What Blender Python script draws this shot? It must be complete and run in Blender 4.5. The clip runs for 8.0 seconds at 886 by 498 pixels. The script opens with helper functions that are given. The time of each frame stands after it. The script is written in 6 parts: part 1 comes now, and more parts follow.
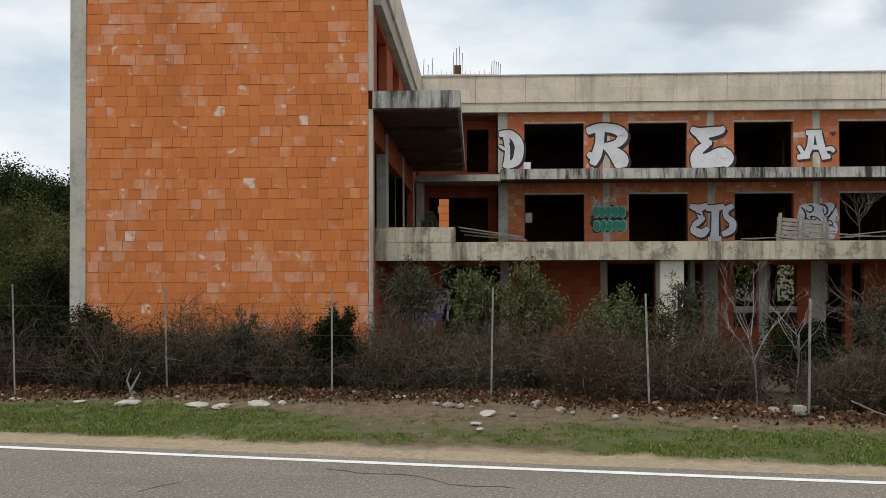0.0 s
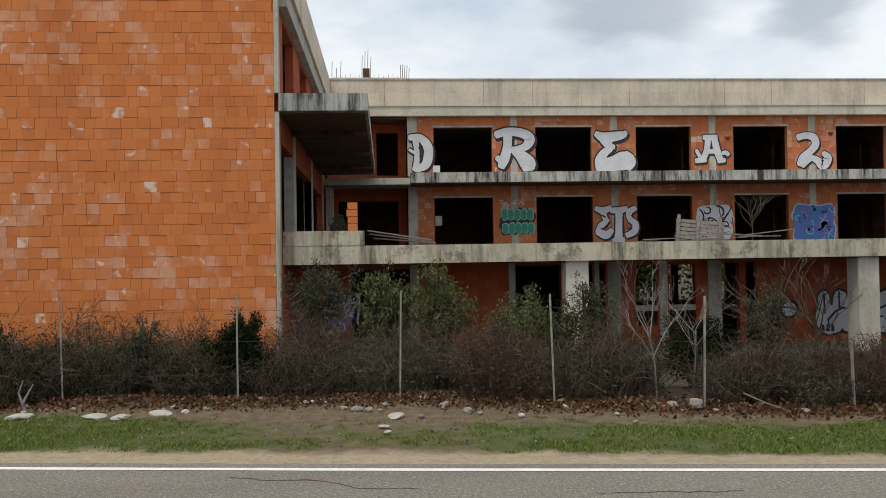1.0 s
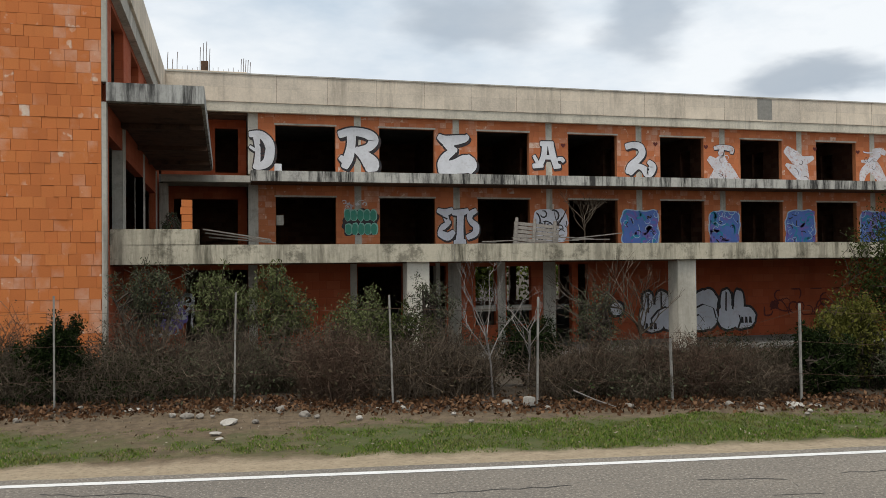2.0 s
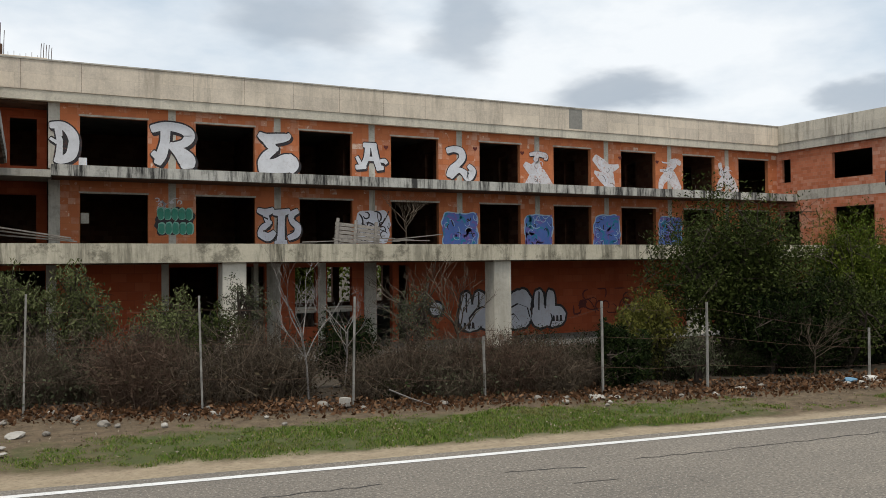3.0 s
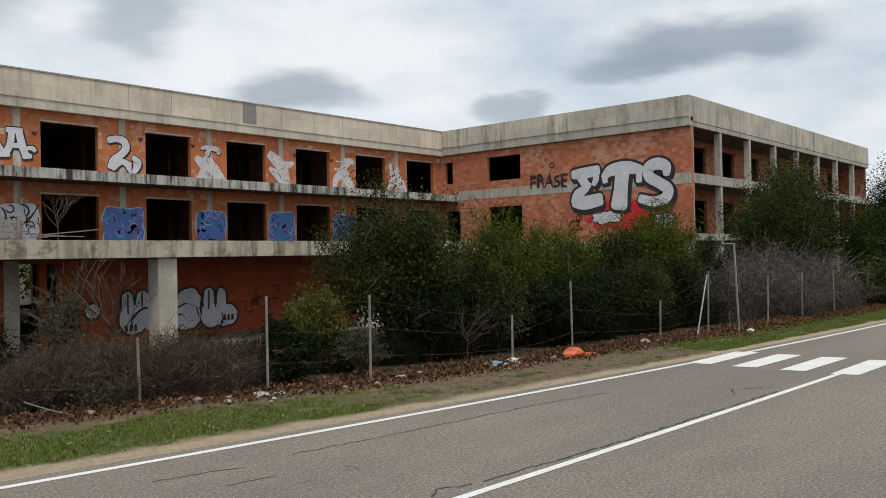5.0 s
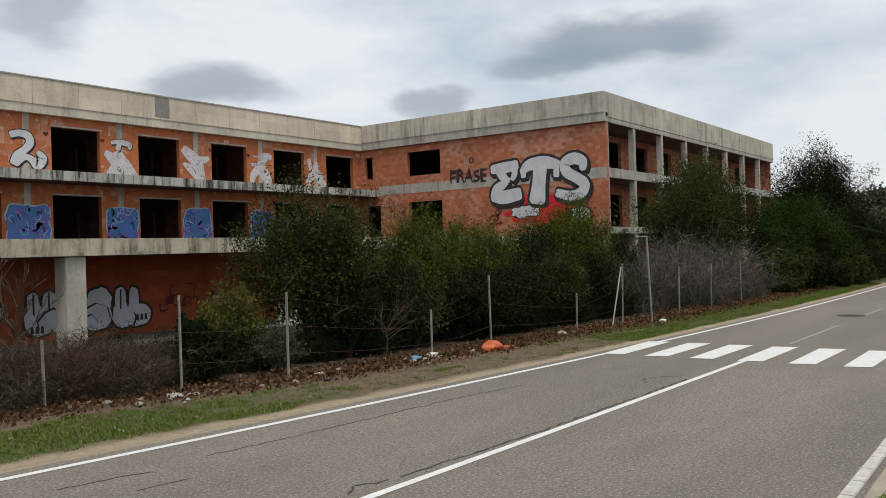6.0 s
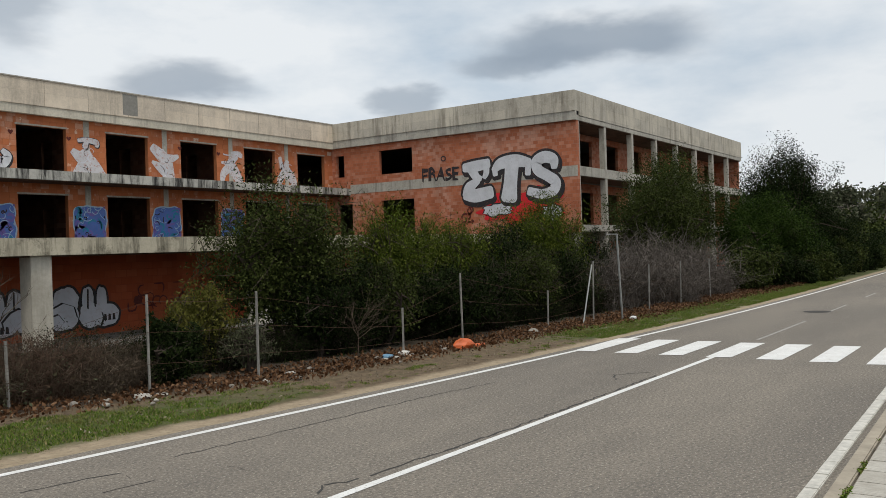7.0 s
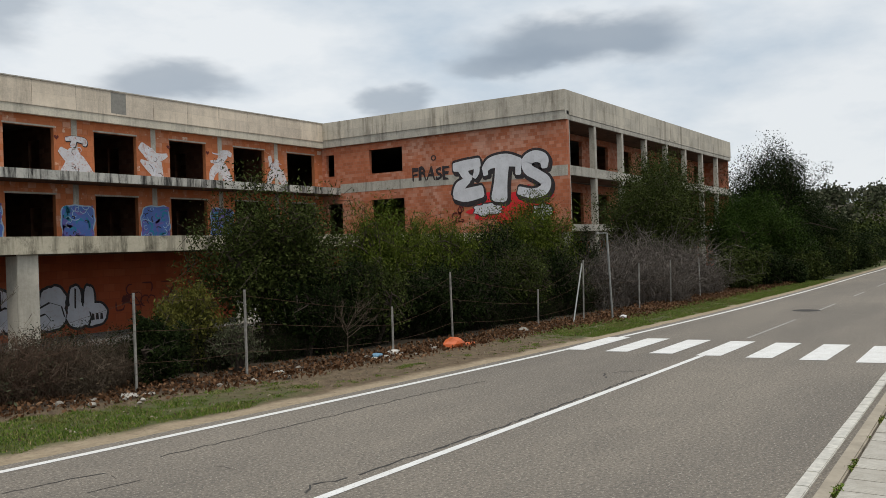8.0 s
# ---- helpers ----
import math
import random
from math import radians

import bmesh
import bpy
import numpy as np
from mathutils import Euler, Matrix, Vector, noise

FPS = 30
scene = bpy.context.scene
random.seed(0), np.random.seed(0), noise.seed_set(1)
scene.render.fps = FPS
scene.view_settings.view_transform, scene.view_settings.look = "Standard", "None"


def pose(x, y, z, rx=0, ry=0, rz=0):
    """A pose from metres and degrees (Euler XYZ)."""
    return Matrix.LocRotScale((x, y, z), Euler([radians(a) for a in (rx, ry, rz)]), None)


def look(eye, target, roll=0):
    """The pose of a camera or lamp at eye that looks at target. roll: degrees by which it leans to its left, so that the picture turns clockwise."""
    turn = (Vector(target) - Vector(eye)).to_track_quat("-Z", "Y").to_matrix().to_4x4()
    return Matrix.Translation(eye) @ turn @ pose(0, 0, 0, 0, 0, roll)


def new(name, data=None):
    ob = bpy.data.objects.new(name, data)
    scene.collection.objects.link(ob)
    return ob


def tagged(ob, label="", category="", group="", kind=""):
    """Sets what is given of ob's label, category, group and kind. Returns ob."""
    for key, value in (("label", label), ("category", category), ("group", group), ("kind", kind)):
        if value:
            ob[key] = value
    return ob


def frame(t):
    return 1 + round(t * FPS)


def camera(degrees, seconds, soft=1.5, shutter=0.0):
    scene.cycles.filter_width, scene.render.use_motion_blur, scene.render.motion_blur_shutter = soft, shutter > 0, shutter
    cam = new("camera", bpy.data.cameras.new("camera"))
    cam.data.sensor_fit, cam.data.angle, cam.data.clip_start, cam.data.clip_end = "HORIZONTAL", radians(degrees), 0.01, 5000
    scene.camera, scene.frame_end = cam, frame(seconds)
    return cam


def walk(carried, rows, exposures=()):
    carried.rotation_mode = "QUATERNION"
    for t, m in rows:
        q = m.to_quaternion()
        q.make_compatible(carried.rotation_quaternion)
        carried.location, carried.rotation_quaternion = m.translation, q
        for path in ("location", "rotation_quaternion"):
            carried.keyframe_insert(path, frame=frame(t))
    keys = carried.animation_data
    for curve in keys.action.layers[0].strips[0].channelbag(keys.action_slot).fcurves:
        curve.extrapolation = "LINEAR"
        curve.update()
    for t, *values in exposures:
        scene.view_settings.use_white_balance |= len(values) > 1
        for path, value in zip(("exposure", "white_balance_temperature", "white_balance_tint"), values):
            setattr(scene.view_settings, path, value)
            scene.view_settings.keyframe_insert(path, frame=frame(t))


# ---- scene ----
cam = camera(56.0, 8.0, soft=0.8)
PATH = [
    (0, (0.022, -0.055, 2.338), (-0.048, 1.944, 2.365), -0.2),
    (0.5, (0.072, -0.116, 2.357), (0.065, 1.883, 2.387), -0.6),
    (1, (0.108, -0.074, 2.32), (0.248, 1.921, 2.354), -0.9),
    (1.5, (0.15, -0.013, 2.332), (0.466, 1.962, 2.364), -0.7),
    (3, (0.365, 0.062, 2.280), (1.262, 1.850, 2.312), -0.5),
    (3.5, (0.479, 0.093, 2.264), (1.557, 1.778, 2.297), -0.3),
    (4, (0.587, 0.063, 2.247), (1.83, 1.629, 2.282), -0.4),
    (4.5, (0.63, 0.044, 2.226), (2.011, 1.49, 2.256), -0.7),
    (5, (0.70, 0.09, 2.212), (2.196, 1.418, 2.230), -1.0),
    (6.5, (0.759, 0.02, 2.218), (2.396, 1.169, 2.216), -1.8),
    (7, (0.779, 0.022, 2.208), (2.43, 1.151, 2.204), -1.8),
    (7.5, (0.802, 0.022, 2.194), (2.461, 1.14, 2.188), -1.8),
    (8, (0.842, 0.053, 2.179), (2.506, 1.163, 2.174), -1.8),
]
EXPOSURE = [(0, 0.08), (1.5, 0.10), (3.5, 0.12), (5, 0.0), (6.5, -0.06), (8, -0.06)]
walk(cam, [(t, look(eye, target, roll)) for t, eye, target, roll in PATH], EXPOSURE)

# towards which the grey clouds stand: azimuth, height, half width, half height, depth of grey
CLOUDS = [(66.0, 13.2, 8.5, 2.1, 0.85), (61.5, 12.3, 5.0, 1.3, 0.6), (38.5, 11.2, 5.0, 1.7, 0.75), (53.2, 9.9, 2.6, 1.2, 0.65), (17.0, 16.2, 6.0, 2.6, 0.6), (28.5, 15.8, 3.5, 3.0, 0.6), (30.0, 21.0, 9.0, 3.0, 0.5), (50.0, 24.0, 12.0, 3.0, 0.4), (84.0, 9.0, 15.0, 8.0, 0.06)]
# cracks in the road
CRACKS = [
    (((4.98, 7.87), (5.62, 7.72), (5.92, 7.6), (5.82, 7.21)), 0.025), (((5.4, 7.14), (5.8, 7.07), (5.97, 7.04)), 0.02),
    (((6.6, 7.68), (7.68, 7.54), (9.26, 7.41), (11.1, 7.22), (12.4, 6.95)), 0.022),
    (((6.62, 6.83), (6.62, 6.4), (6.6, 5.83), (6.58, 5.46), (6.28, 5.2)), 0.032), (((6.58, 5.46), (6.79, 5.33), (7.05, 5.24)), 0.035),
    (((7.05, 5.24), (7.6, 5.23), (8.51, 5.13), (9.64, 5.06), (11.12, 5.0), (14.11, 4.88)), 0.035),
    (((13.76, 6.25), (13.8, 5.54), (14.4, 4.99)), 0.03), (((13.78, 5.54), (13.21, 5.26)), 0.03),
    (((9.55, 8.56), (9.53, 8.22)), 0.03), (((-3.45, 9.7), (-3.3, 10.4)), 0.045), (((-1.64, 9.27), (-1.15, 9.1), (-0.63, 9.04), (-0.2, 8.64), (0.6, 8.5)), 0.028),
    (((2.2, 8.15), (2.96, 8.1), (3.77, 8.04)), 0.022), (((-3.4, 8.3), (-3.0, 8.8)), 0.025),
]
# leafy bushes: x, y, height, radius, kind, leaves, leaf length, bare height, leaf slimness
GREEN_BUSHES = [
    (13.6, 13.0, 3.80, 1.85, "olive", 26000, 0.075, 0.65, 0.34),
    (17.6, 13.1, 3.50, 1.5, "fresh", 19000, 0.085, 0.65, 0.22),
    (20.0, 13.2, 3.30, 1.55, "fresh", 18000, 0.085, 0.65, 0.22),
    (25.3, 12.9, 4.30, 2.05, "fresh", 24000, 0.085, 0.65, 0.25),
    (22.6, 12.7, 3.1, 1.5, "dark", 14000, 0.08, 0.4, 0.35),
    (15.4, 12.3, 2.2, 1.1, "dark", 11000, 0.07, 0.05, 0.4),
    (27.4, 12.2, 2.8, 1.1, "dark", 10000, 0.08, 0.05, 0.4),
    (18.2, 11.7, 1.9, 1.2, "dark", 10000, 0.08, 0.05, 0.4),
    (11.5, 13.2, 1.85, 0.9, "yellow", 8500, 0.07, 0.05, 0.3),
]
FENCE_BUSHES = [
    (13.9, 12.30, 2.0, 1.05, "dark", 7500, 0.07, 0.35, 0.36),
    (15.9, 12.15, 2.1, 1.15, "olive", 7500, 0.07, 0.35, 0.36),
    (17.6, 11.95, 1.8, 1.10, "dark", 7500, 0.07, 0.35, 0.36),
    (19.8, 11.85, 2.0, 1.20, "dark", 7500, 0.07, 0.35, 0.36),
    (22.0, 11.65, 2.3, 1.25, "olive", 7500, 0.07, 0.35, 0.36),
    (24.4, 11.65, 2.2, 1.30, "dark", 7500, 0.07, 0.35, 0.36),
    (17.9, 13.45, 3.0, 1.40, "fresh", 7500, 0.07, 0.35, 0.36),
    (21.4, 13.45, 3.2, 1.50, "fresh", 7500, 0.07, 0.35, 0.36),
    (15.2, 13.55, 2.9, 1.30, "olive", 7500, 0.07, 0.35, 0.36),
]
LOW_BUSHES = [
    (10.0, 12.0, 1.30, 0.62, "dark", 9000, 0.055, 0.03, 0.45),
    (-2.55, 15.3, 1.62, 0.62, "dark", 9500, 0.05, 0.03, 0.45),
    (-8.9, 16.3, 1.9, 1.1, "dark", 10000, 0.06, 0.05, 0.42),
    (-7.4, 15.9, 1.6, 0.7, "dark", 6000, 0.06, 0.05, 0.42),
    (-10.6, 17.0, 2.2, 1.2, "olive", 9000, 0.065, 0.05, 0.35),
    (-1.35, 18.6, 2.75, 0.85, "grey", 4200, 0.06, 0.9, 0.35),
    (0.15, 17.2, 2.55, 0.7, "spring", 4200, 0.075, 0.5, 0.3),
]
SAPLINGS = [
    (1.25, 17.0, 2.55, 0.75, "spring", 5000, 0.08, 0.4, 0.28),
    (2.9, 17.0, 2.0, 1.0, "spring", 5200, 0.06, 0.3, 0.35),
    (3.6, 15.6, 1.7, 0.7, "olive", 3500, 0.06, 0.2, 0.35),
    (8.3, 17.4, 2.4, 0.8, "grey", 2200, 0.06, 0.4, 0.35),
    (5.9, 15.3, 1.5, 0.8, "dark", 5500, 0.06, 0.1, 0.4),
    (-4.4, 15.8, 1.5, 0.5, "grey", 1800, 0.05, 0.2, 0.4),
    (4.6, 18.0, 2.4, 0.6, "grey", 1800, 0.06, 0.9, 0.35),
    (11.7, 12.0, 1.0, 0.6, "grey", 1600, 0.065, 0.05, 0.35),
]
# trees: x, y, height, radius, kind, leaves, leaf length
ROADSIDE_TREES = [
    (38.0, 13.5, 6.3, 3.0, "olive", 30000, 0.11),
    (43.0, 14.3, 7.0, 3.0, "olive", 26000, 0.115),
    (51.5, 10.7, 7.8, 3.4, "dark", 42000, 0.115),
    (44.2, 10.5, 4.6, 3.1, "deep", 34000, 0.11),
    (48.0, 10.0, 3.6, 2.4, "dark", 18000, 0.14),
    (54.5, 9.6, 3.8, 2.6, "dark", 18000, 0.15),
    (60.0, 9.6, 3.0, 2.4, "olive", 14000, 0.17),
]
VERGE_BUSHES = [
    (37.0, 1.7, 2.0, 1.5), (39.4, 1.4, 1.9, 1.5), (41.6, 0.9, 1.3, 1.1), (43.8, 0.75, 1.6, 1.2), (46.2, 0.7, 1.9, 1.3), (48.6, 0.7, 1.7, 1.3),
    (51.2, 0.7, 2.0, 1.4), (54.0, 0.7, 1.8, 1.4), (57.0, 0.7, 1.9, 1.5), (60.4, 0.7, 1.6, 1.5),
    (64.5, 0.8, 1.9, 1.8), (69.5, 0.9, 2.0, 2.0), (75.5, 1.0, 2.0, 2.2), (82.5, 1.0, 2.0, 2.4),
]
HILL_TREES = [
    (-24.6, 44.0, 8.3, 3.6, "pine", 34000, 0.19),
    (-21.6, 45.0, 7.8, 2.9, "pine", 20000, 0.19),
    (-29.0, 47.0, 8.0, 3.2, "pine", 14000, 0.16),
    (-20.4, 37.5, 6.3, 2.5, "hill", 22000, 0.10),
    (-17.0, 35.0, 5.2, 2.0, "hill", 14000, 0.10),
    (-15.9, 30.0, 3.9, 1.9, "hill", 15000, 0.09),
    (-13.4, 26.0, 3.0, 1.5, "dark", 9000, 0.09),
    (-17.0, 27.0, 3.2, 1.8, "olive", 9000, 0.10),
]

# ---------------------------------------------------------------- world and light
def node(nt, kind, **kw):
    n = nt.nodes.new(kind)
    for k, v in kw.items():
        if k == "op":
            n.operation = v
        elif k == "blend":
            n.data_type = "RGBA"
            n.blend_type = v
        elif k == "mode":
            n.noise_dimensions = v
    return n


SUN_EL, SUN_AZ = 67.0, 216.0      # degrees; azimuth clockwise from +y
world = bpy.data.worlds.new("world")
scene.world = world
world.use_nodes = True
wt = world.node_tree
wt.nodes.clear()
w_out = wt.nodes.new("ShaderNodeOutputWorld")
w_bg = wt.nodes.new("ShaderNodeBackground")
sky = wt.nodes.new("ShaderNodeTexSky")
sky.sky_type = "NISHITA"
sky.sun_disc = False
sky.sun_elevation = radians(SUN_EL)
sky.sun_rotation = radians(SUN_AZ)
sky.air_density, sky.dust_density, sky.ozone_density = 1.0, 2.0, 1.0
w_geo = wt.nodes.new("ShaderNodeTexCoord")
w_map = wt.nodes.new("ShaderNodeMapping")
w_map.inputs["Scale"].default_value = (1.0, 1.0, 2.6)
wt.links.new(w_geo.outputs["Generated"], w_map.inputs["Vector"])
w_n1 = wt.nodes.new("ShaderNodeTexNoise")
w_n1.inputs["Scale"].default_value = 3.2
w_n1.inputs["Detail"].default_value = 6.0
w_n1.inputs["Roughness"].default_value = 0.55
wt.links.new(w_map.outputs[0], w_n1.inputs["Vector"])
w_n2 = wt.nodes.new("ShaderNodeTexNoise")
w_n2.inputs["Scale"].default_value = 9.0
w_n2.inputs["Detail"].default_value = 5.0
wt.links.new(w_map.outputs[0], w_n2.inputs["Vector"])
# high white cloud over the blue
w_r1 = wt.nodes.new("ShaderNodeValToRGB")
w_r1.color_ramp.elements[0].position, w_r1.color_ramp.elements[0].color = 0.34, (0.58, 0.68, 0.78, 1)
w_r1.color_ramp.elements[1].position, w_r1.color_ramp.elements[1].color = 0.60, (0.93, 0.965, 0.99, 1)
wt.links.new(w_n1.outputs["Fac"], w_r1.inputs[0])
w_mix = wt.nodes.new("ShaderNodeMix")
w_mix.data_type = "RGBA"
w_mix.inputs[0].default_value = 0.93
w_sky = wt.nodes.new("ShaderNodeVectorMath")
w_sky.operation = "SCALE"
w_sky.inputs["Scale"].default_value = 0.11
wt.links.new(sky.outputs[0], w_sky.inputs[0])
wt.links.new(w_sky.outputs[0], w_mix.inputs["A"])
wt.links.new(w_r1.outputs[0], w_mix.inputs["B"])
last = w_mix.outputs["Result"]
w_warp = wt.nodes.new("ShaderNodeVectorMath")
w_warp.operation = "MULTIPLY_ADD"
w_warp.inputs[1].default_value = (0.10, 0.10, 0.06)
wt.links.new(w_n2.outputs["Color"], w_warp.inputs[0])
wt.links.new(w_geo.outputs["Generated"], w_warp.inputs[2])


def cloud(az, el, wide, high, dark, last):
    """A low grey cloud towards azimuth az (from +y to +x) and height el, in degrees."""
    a, e = radians(az), radians(el)
    m = wt.nodes.new("ShaderNodeMapping")
    m.vector_type = "TEXTURE"
    m.inputs["Location"].default_value = (math.sin(a) * math.cos(e) + 0.05, math.cos(a) * math.cos(e) + 0.05, math.sin(e) + 0.03)
    m.inputs["Rotation"].default_value = (0, 0, -a)
    m.inputs["Scale"].default_value = (radians(wide), 0.6, radians(high))
    wt.links.new(w_warp.outputs[0], m.inputs["Vector"])
    d = wt.nodes.new("ShaderNodeVectorMath")
    d.operation = "LENGTH"
    wt.links.new(m.outputs[0], d.inputs[0])
    r = wt.nodes.new("ShaderNodeMapRange")
    r.interpolation_type = "SMOOTHSTEP"
    r.inputs["From Min"].default_value, r.inputs["From Max"].default_value = 0.45, 1.15
    r.inputs["To Min"].default_value, r.inputs["To Max"].default_value = dark, 0.0
    wt.links.new(d.outputs["Value"], r.inputs["Value"])
    x = wt.nodes.new("ShaderNodeMix")
    x.data_type = "RGBA"
    x.inputs["B"].default_value = (0.32, 0.385, 0.465, 1)
    wt.links.new(r.outputs[0], x.inputs[0])
    wt.links.new(last, x.inputs["A"])
    return x.outputs["Result"]


for c in CLOUDS:
    last = cloud(*c, last)
wt.links.new(last, w_bg.inputs[0])
w_bg.inputs[1].default_value = 0.96
wt.links.new(w_bg.outputs[0], w_out.inputs[0])

sun = new("sun", bpy.data.lights.new("sun", "SUN"))
sun.data.energy = 1.85
sun.data.angle = radians(14)
sun.data.color = (1.0, 0.96, 0.9)
s_dir = Vector((math.sin(radians(SUN_AZ)) * math.cos(radians(SUN_EL)), math.cos(radians(SUN_AZ)) * math.cos(radians(SUN_EL)), math.sin(radians(SUN_EL))))
sun.matrix_world = look(s_dir * 60, (0, 0, 0))


# ---------------------------------------------------------------- materials
class Mat:
    """A small builder for node materials."""

    def __init__(self, name, rough=0.85):
        self.m = bpy.data.materials.new(name)
        self.m.use_nodes = True
        self.t = self.m.node_tree
        self.b = self.t.nodes["Principled BSDF"]
        self.b.inputs["Roughness"].default_value = rough
        self.b.inputs["Specular IOR Level"].default_value = 0.3
        self.geo = self.t.nodes.new("ShaderNodeNewGeometry")
        self.pos = self.geo.outputs["Position"]

    def link(self, a, b):
        self.t.links.new(a, b)

    def noise(self, scale, detail=4, rough=0.55, vec=None, stretch=None, out="Fac"):
        n = self.t.nodes.new("ShaderNodeTexNoise")
        n.inputs["Scale"].default_value, n.inputs["Detail"].default_value, n.inputs["Roughness"].default_value = scale, detail, rough
        v = vec or self.pos
        if stretch:
            k = self.t.nodes.new("ShaderNodeMapping")
            k.inputs["Scale"].default_value = stretch
            self.link(v, k.inputs["Vector"])
            v = k.outputs[0]
        self.link(v, n.inputs["Vector"])
        return n.outputs[out]

    def ramp(self, fac, *stops):
        r = self.t.nodes.new("ShaderNodeValToRGB")
        e = r.color_ramp.elements
        while len(e) < len(stops):
            e.new(0.5)
        for el, (p, c) in zip(e, stops):
            el.position = p
            el.color = (c, c, c, 1) if isinstance(c, (int, float)) else (*c, 1)
        self.link(fac, r.inputs[0])
        return r.outputs[0]

    def mix(self, fac, a, b, blend="MIX"):
        x = self.t.nodes.new("ShaderNodeMix")
        x.data_type, x.blend_type = "RGBA", blend
        for v, s in ((fac, x.inputs[0]), (a, x.inputs["A"]), (b, x.inputs["B"])):
            if isinstance(v, (int, float)):
                s.default_value = v if s.type == "VALUE" else (v, v, v, 1)
            elif isinstance(v, tuple):
                s.default_value = (*v, 1)
            else:
                self.link(v, s)
        return x.outputs["Result"]

    def math(self, op, a, b=0.0):
        n = self.t.nodes.new("ShaderNodeMath")
        n.operation = op
        for v, s in ((a, n.inputs[0]), (b, n.inputs[1])):
            if isinstance(v, (int, float)):
                s.default_value = v
            else:
                self.link(v, s)
        return n.outputs[0]

    def random(self):
        """A number for each piece, whether it is an object or an island of a joined mesh."""
        o = self.t.nodes.new("ShaderNodeObjectInfo")
        return self.math("FRACT", self.math("ADD", o.outputs["Random"], self.geo.outputs["Random Per Island"]))

    def bump(self, height, strength=0.5, distance=0.02):
        n = self.t.nodes.new("ShaderNodeBump")
        n.inputs["Strength"].default_value, n.inputs["Distance"].default_value = strength, distance
        self.link(height, n.inputs["Height"])
        self.link(n.outputs[0], self.b.inputs["Normal"])

    def done(self, colour):
        if isinstance(colour, tuple):
            self.b.inputs["Base Color"].default_value = (*colour, 1)
        else:
            self.link(colour, self.b.inputs["Base Color"])
        return self.m


def concrete(name, light, dark, streak=0.6, stain=0.5, panel=None, floor=0.15, grit=0.45):
    k = Mat(name, 0.9)
    big = k.noise(0.45, 6, 0.6)
    c = k.mix(k.ramp(big, (0.36, 0.0), (0.62, 1.0)), light, tuple(v * 0.74 for v in light))
    if panel:
        sep = k.t.nodes.new("ShaderNodeSeparateXYZ")
        k.link(k.pos, sep.inputs[0])
        com = k.t.nodes.new("ShaderNodeCombineXYZ")
        k.link(k.math("ADD", sep.outputs["X"], sep.outputs["Y"]), com.inputs["X"])
        k.link(k.math("SUBTRACT", sep.outputs["Z"], 9.56), com.inputs["Y"])
        b = k.t.nodes.new("ShaderNodeTexBrick")
        b.offset = 0.5
        b.inputs["Color1"].default_value, b.inputs["Color2"].default_value, b.inputs["Mortar"].default_value = (0.86, 0.86, 0.86, 1), (1.06, 1.05, 1.02, 1), (0.72, 0.70, 0.66, 1)
        for n, v in (("Scale", 1.0), ("Mortar Size", 0.008), ("Mortar Smooth", 0.5), ("Brick Width", panel[0]), ("Row Height", panel[1])):
            b.inputs[n].default_value = v
        k.link(com.outputs[0], b.inputs["Vector"])
        c = k.mix(1.0, c, b.outputs["Color"], "MULTIPLY")
    c = k.mix(k.ramp(k.noise(11, 6, 0.7), (0.35, 0.0), (0.75, 0.5)), c, tuple(min(1, v * 1.2) for v in light))
    c = k.mix(k.ramp(k.noise(5, 6, 0.75), (0.52, 0.0), (0.70, grit)), c, tuple(v * 0.5 for v in light))
    where = k.ramp(k.noise(0.8, 4, 0.6, stretch=(1, 1, 0.3)), (0.42, floor), (0.62, 1.0))
    drip = k.noise(1.9, 6, 0.75, stretch=(1, 1, 0.10))
    c = k.mix(k.math("MULTIPLY", k.math("MULTIPLY", k.ramp(drip, (0.47, 0.0), (0.60, 1.0)), where), streak), c, dark)
    lich = k.noise(1.3, 7, 0.75)
    c = k.mix(k.math("MULTIPLY", k.ramp(lich, (0.52, 0.0), (0.62, 1.0)), stain), c, tuple(v * 0.8 for v in dark))
    k.bump(k.noise(22, 7, 0.75), 0.5, 0.015)
    return k.done(c)


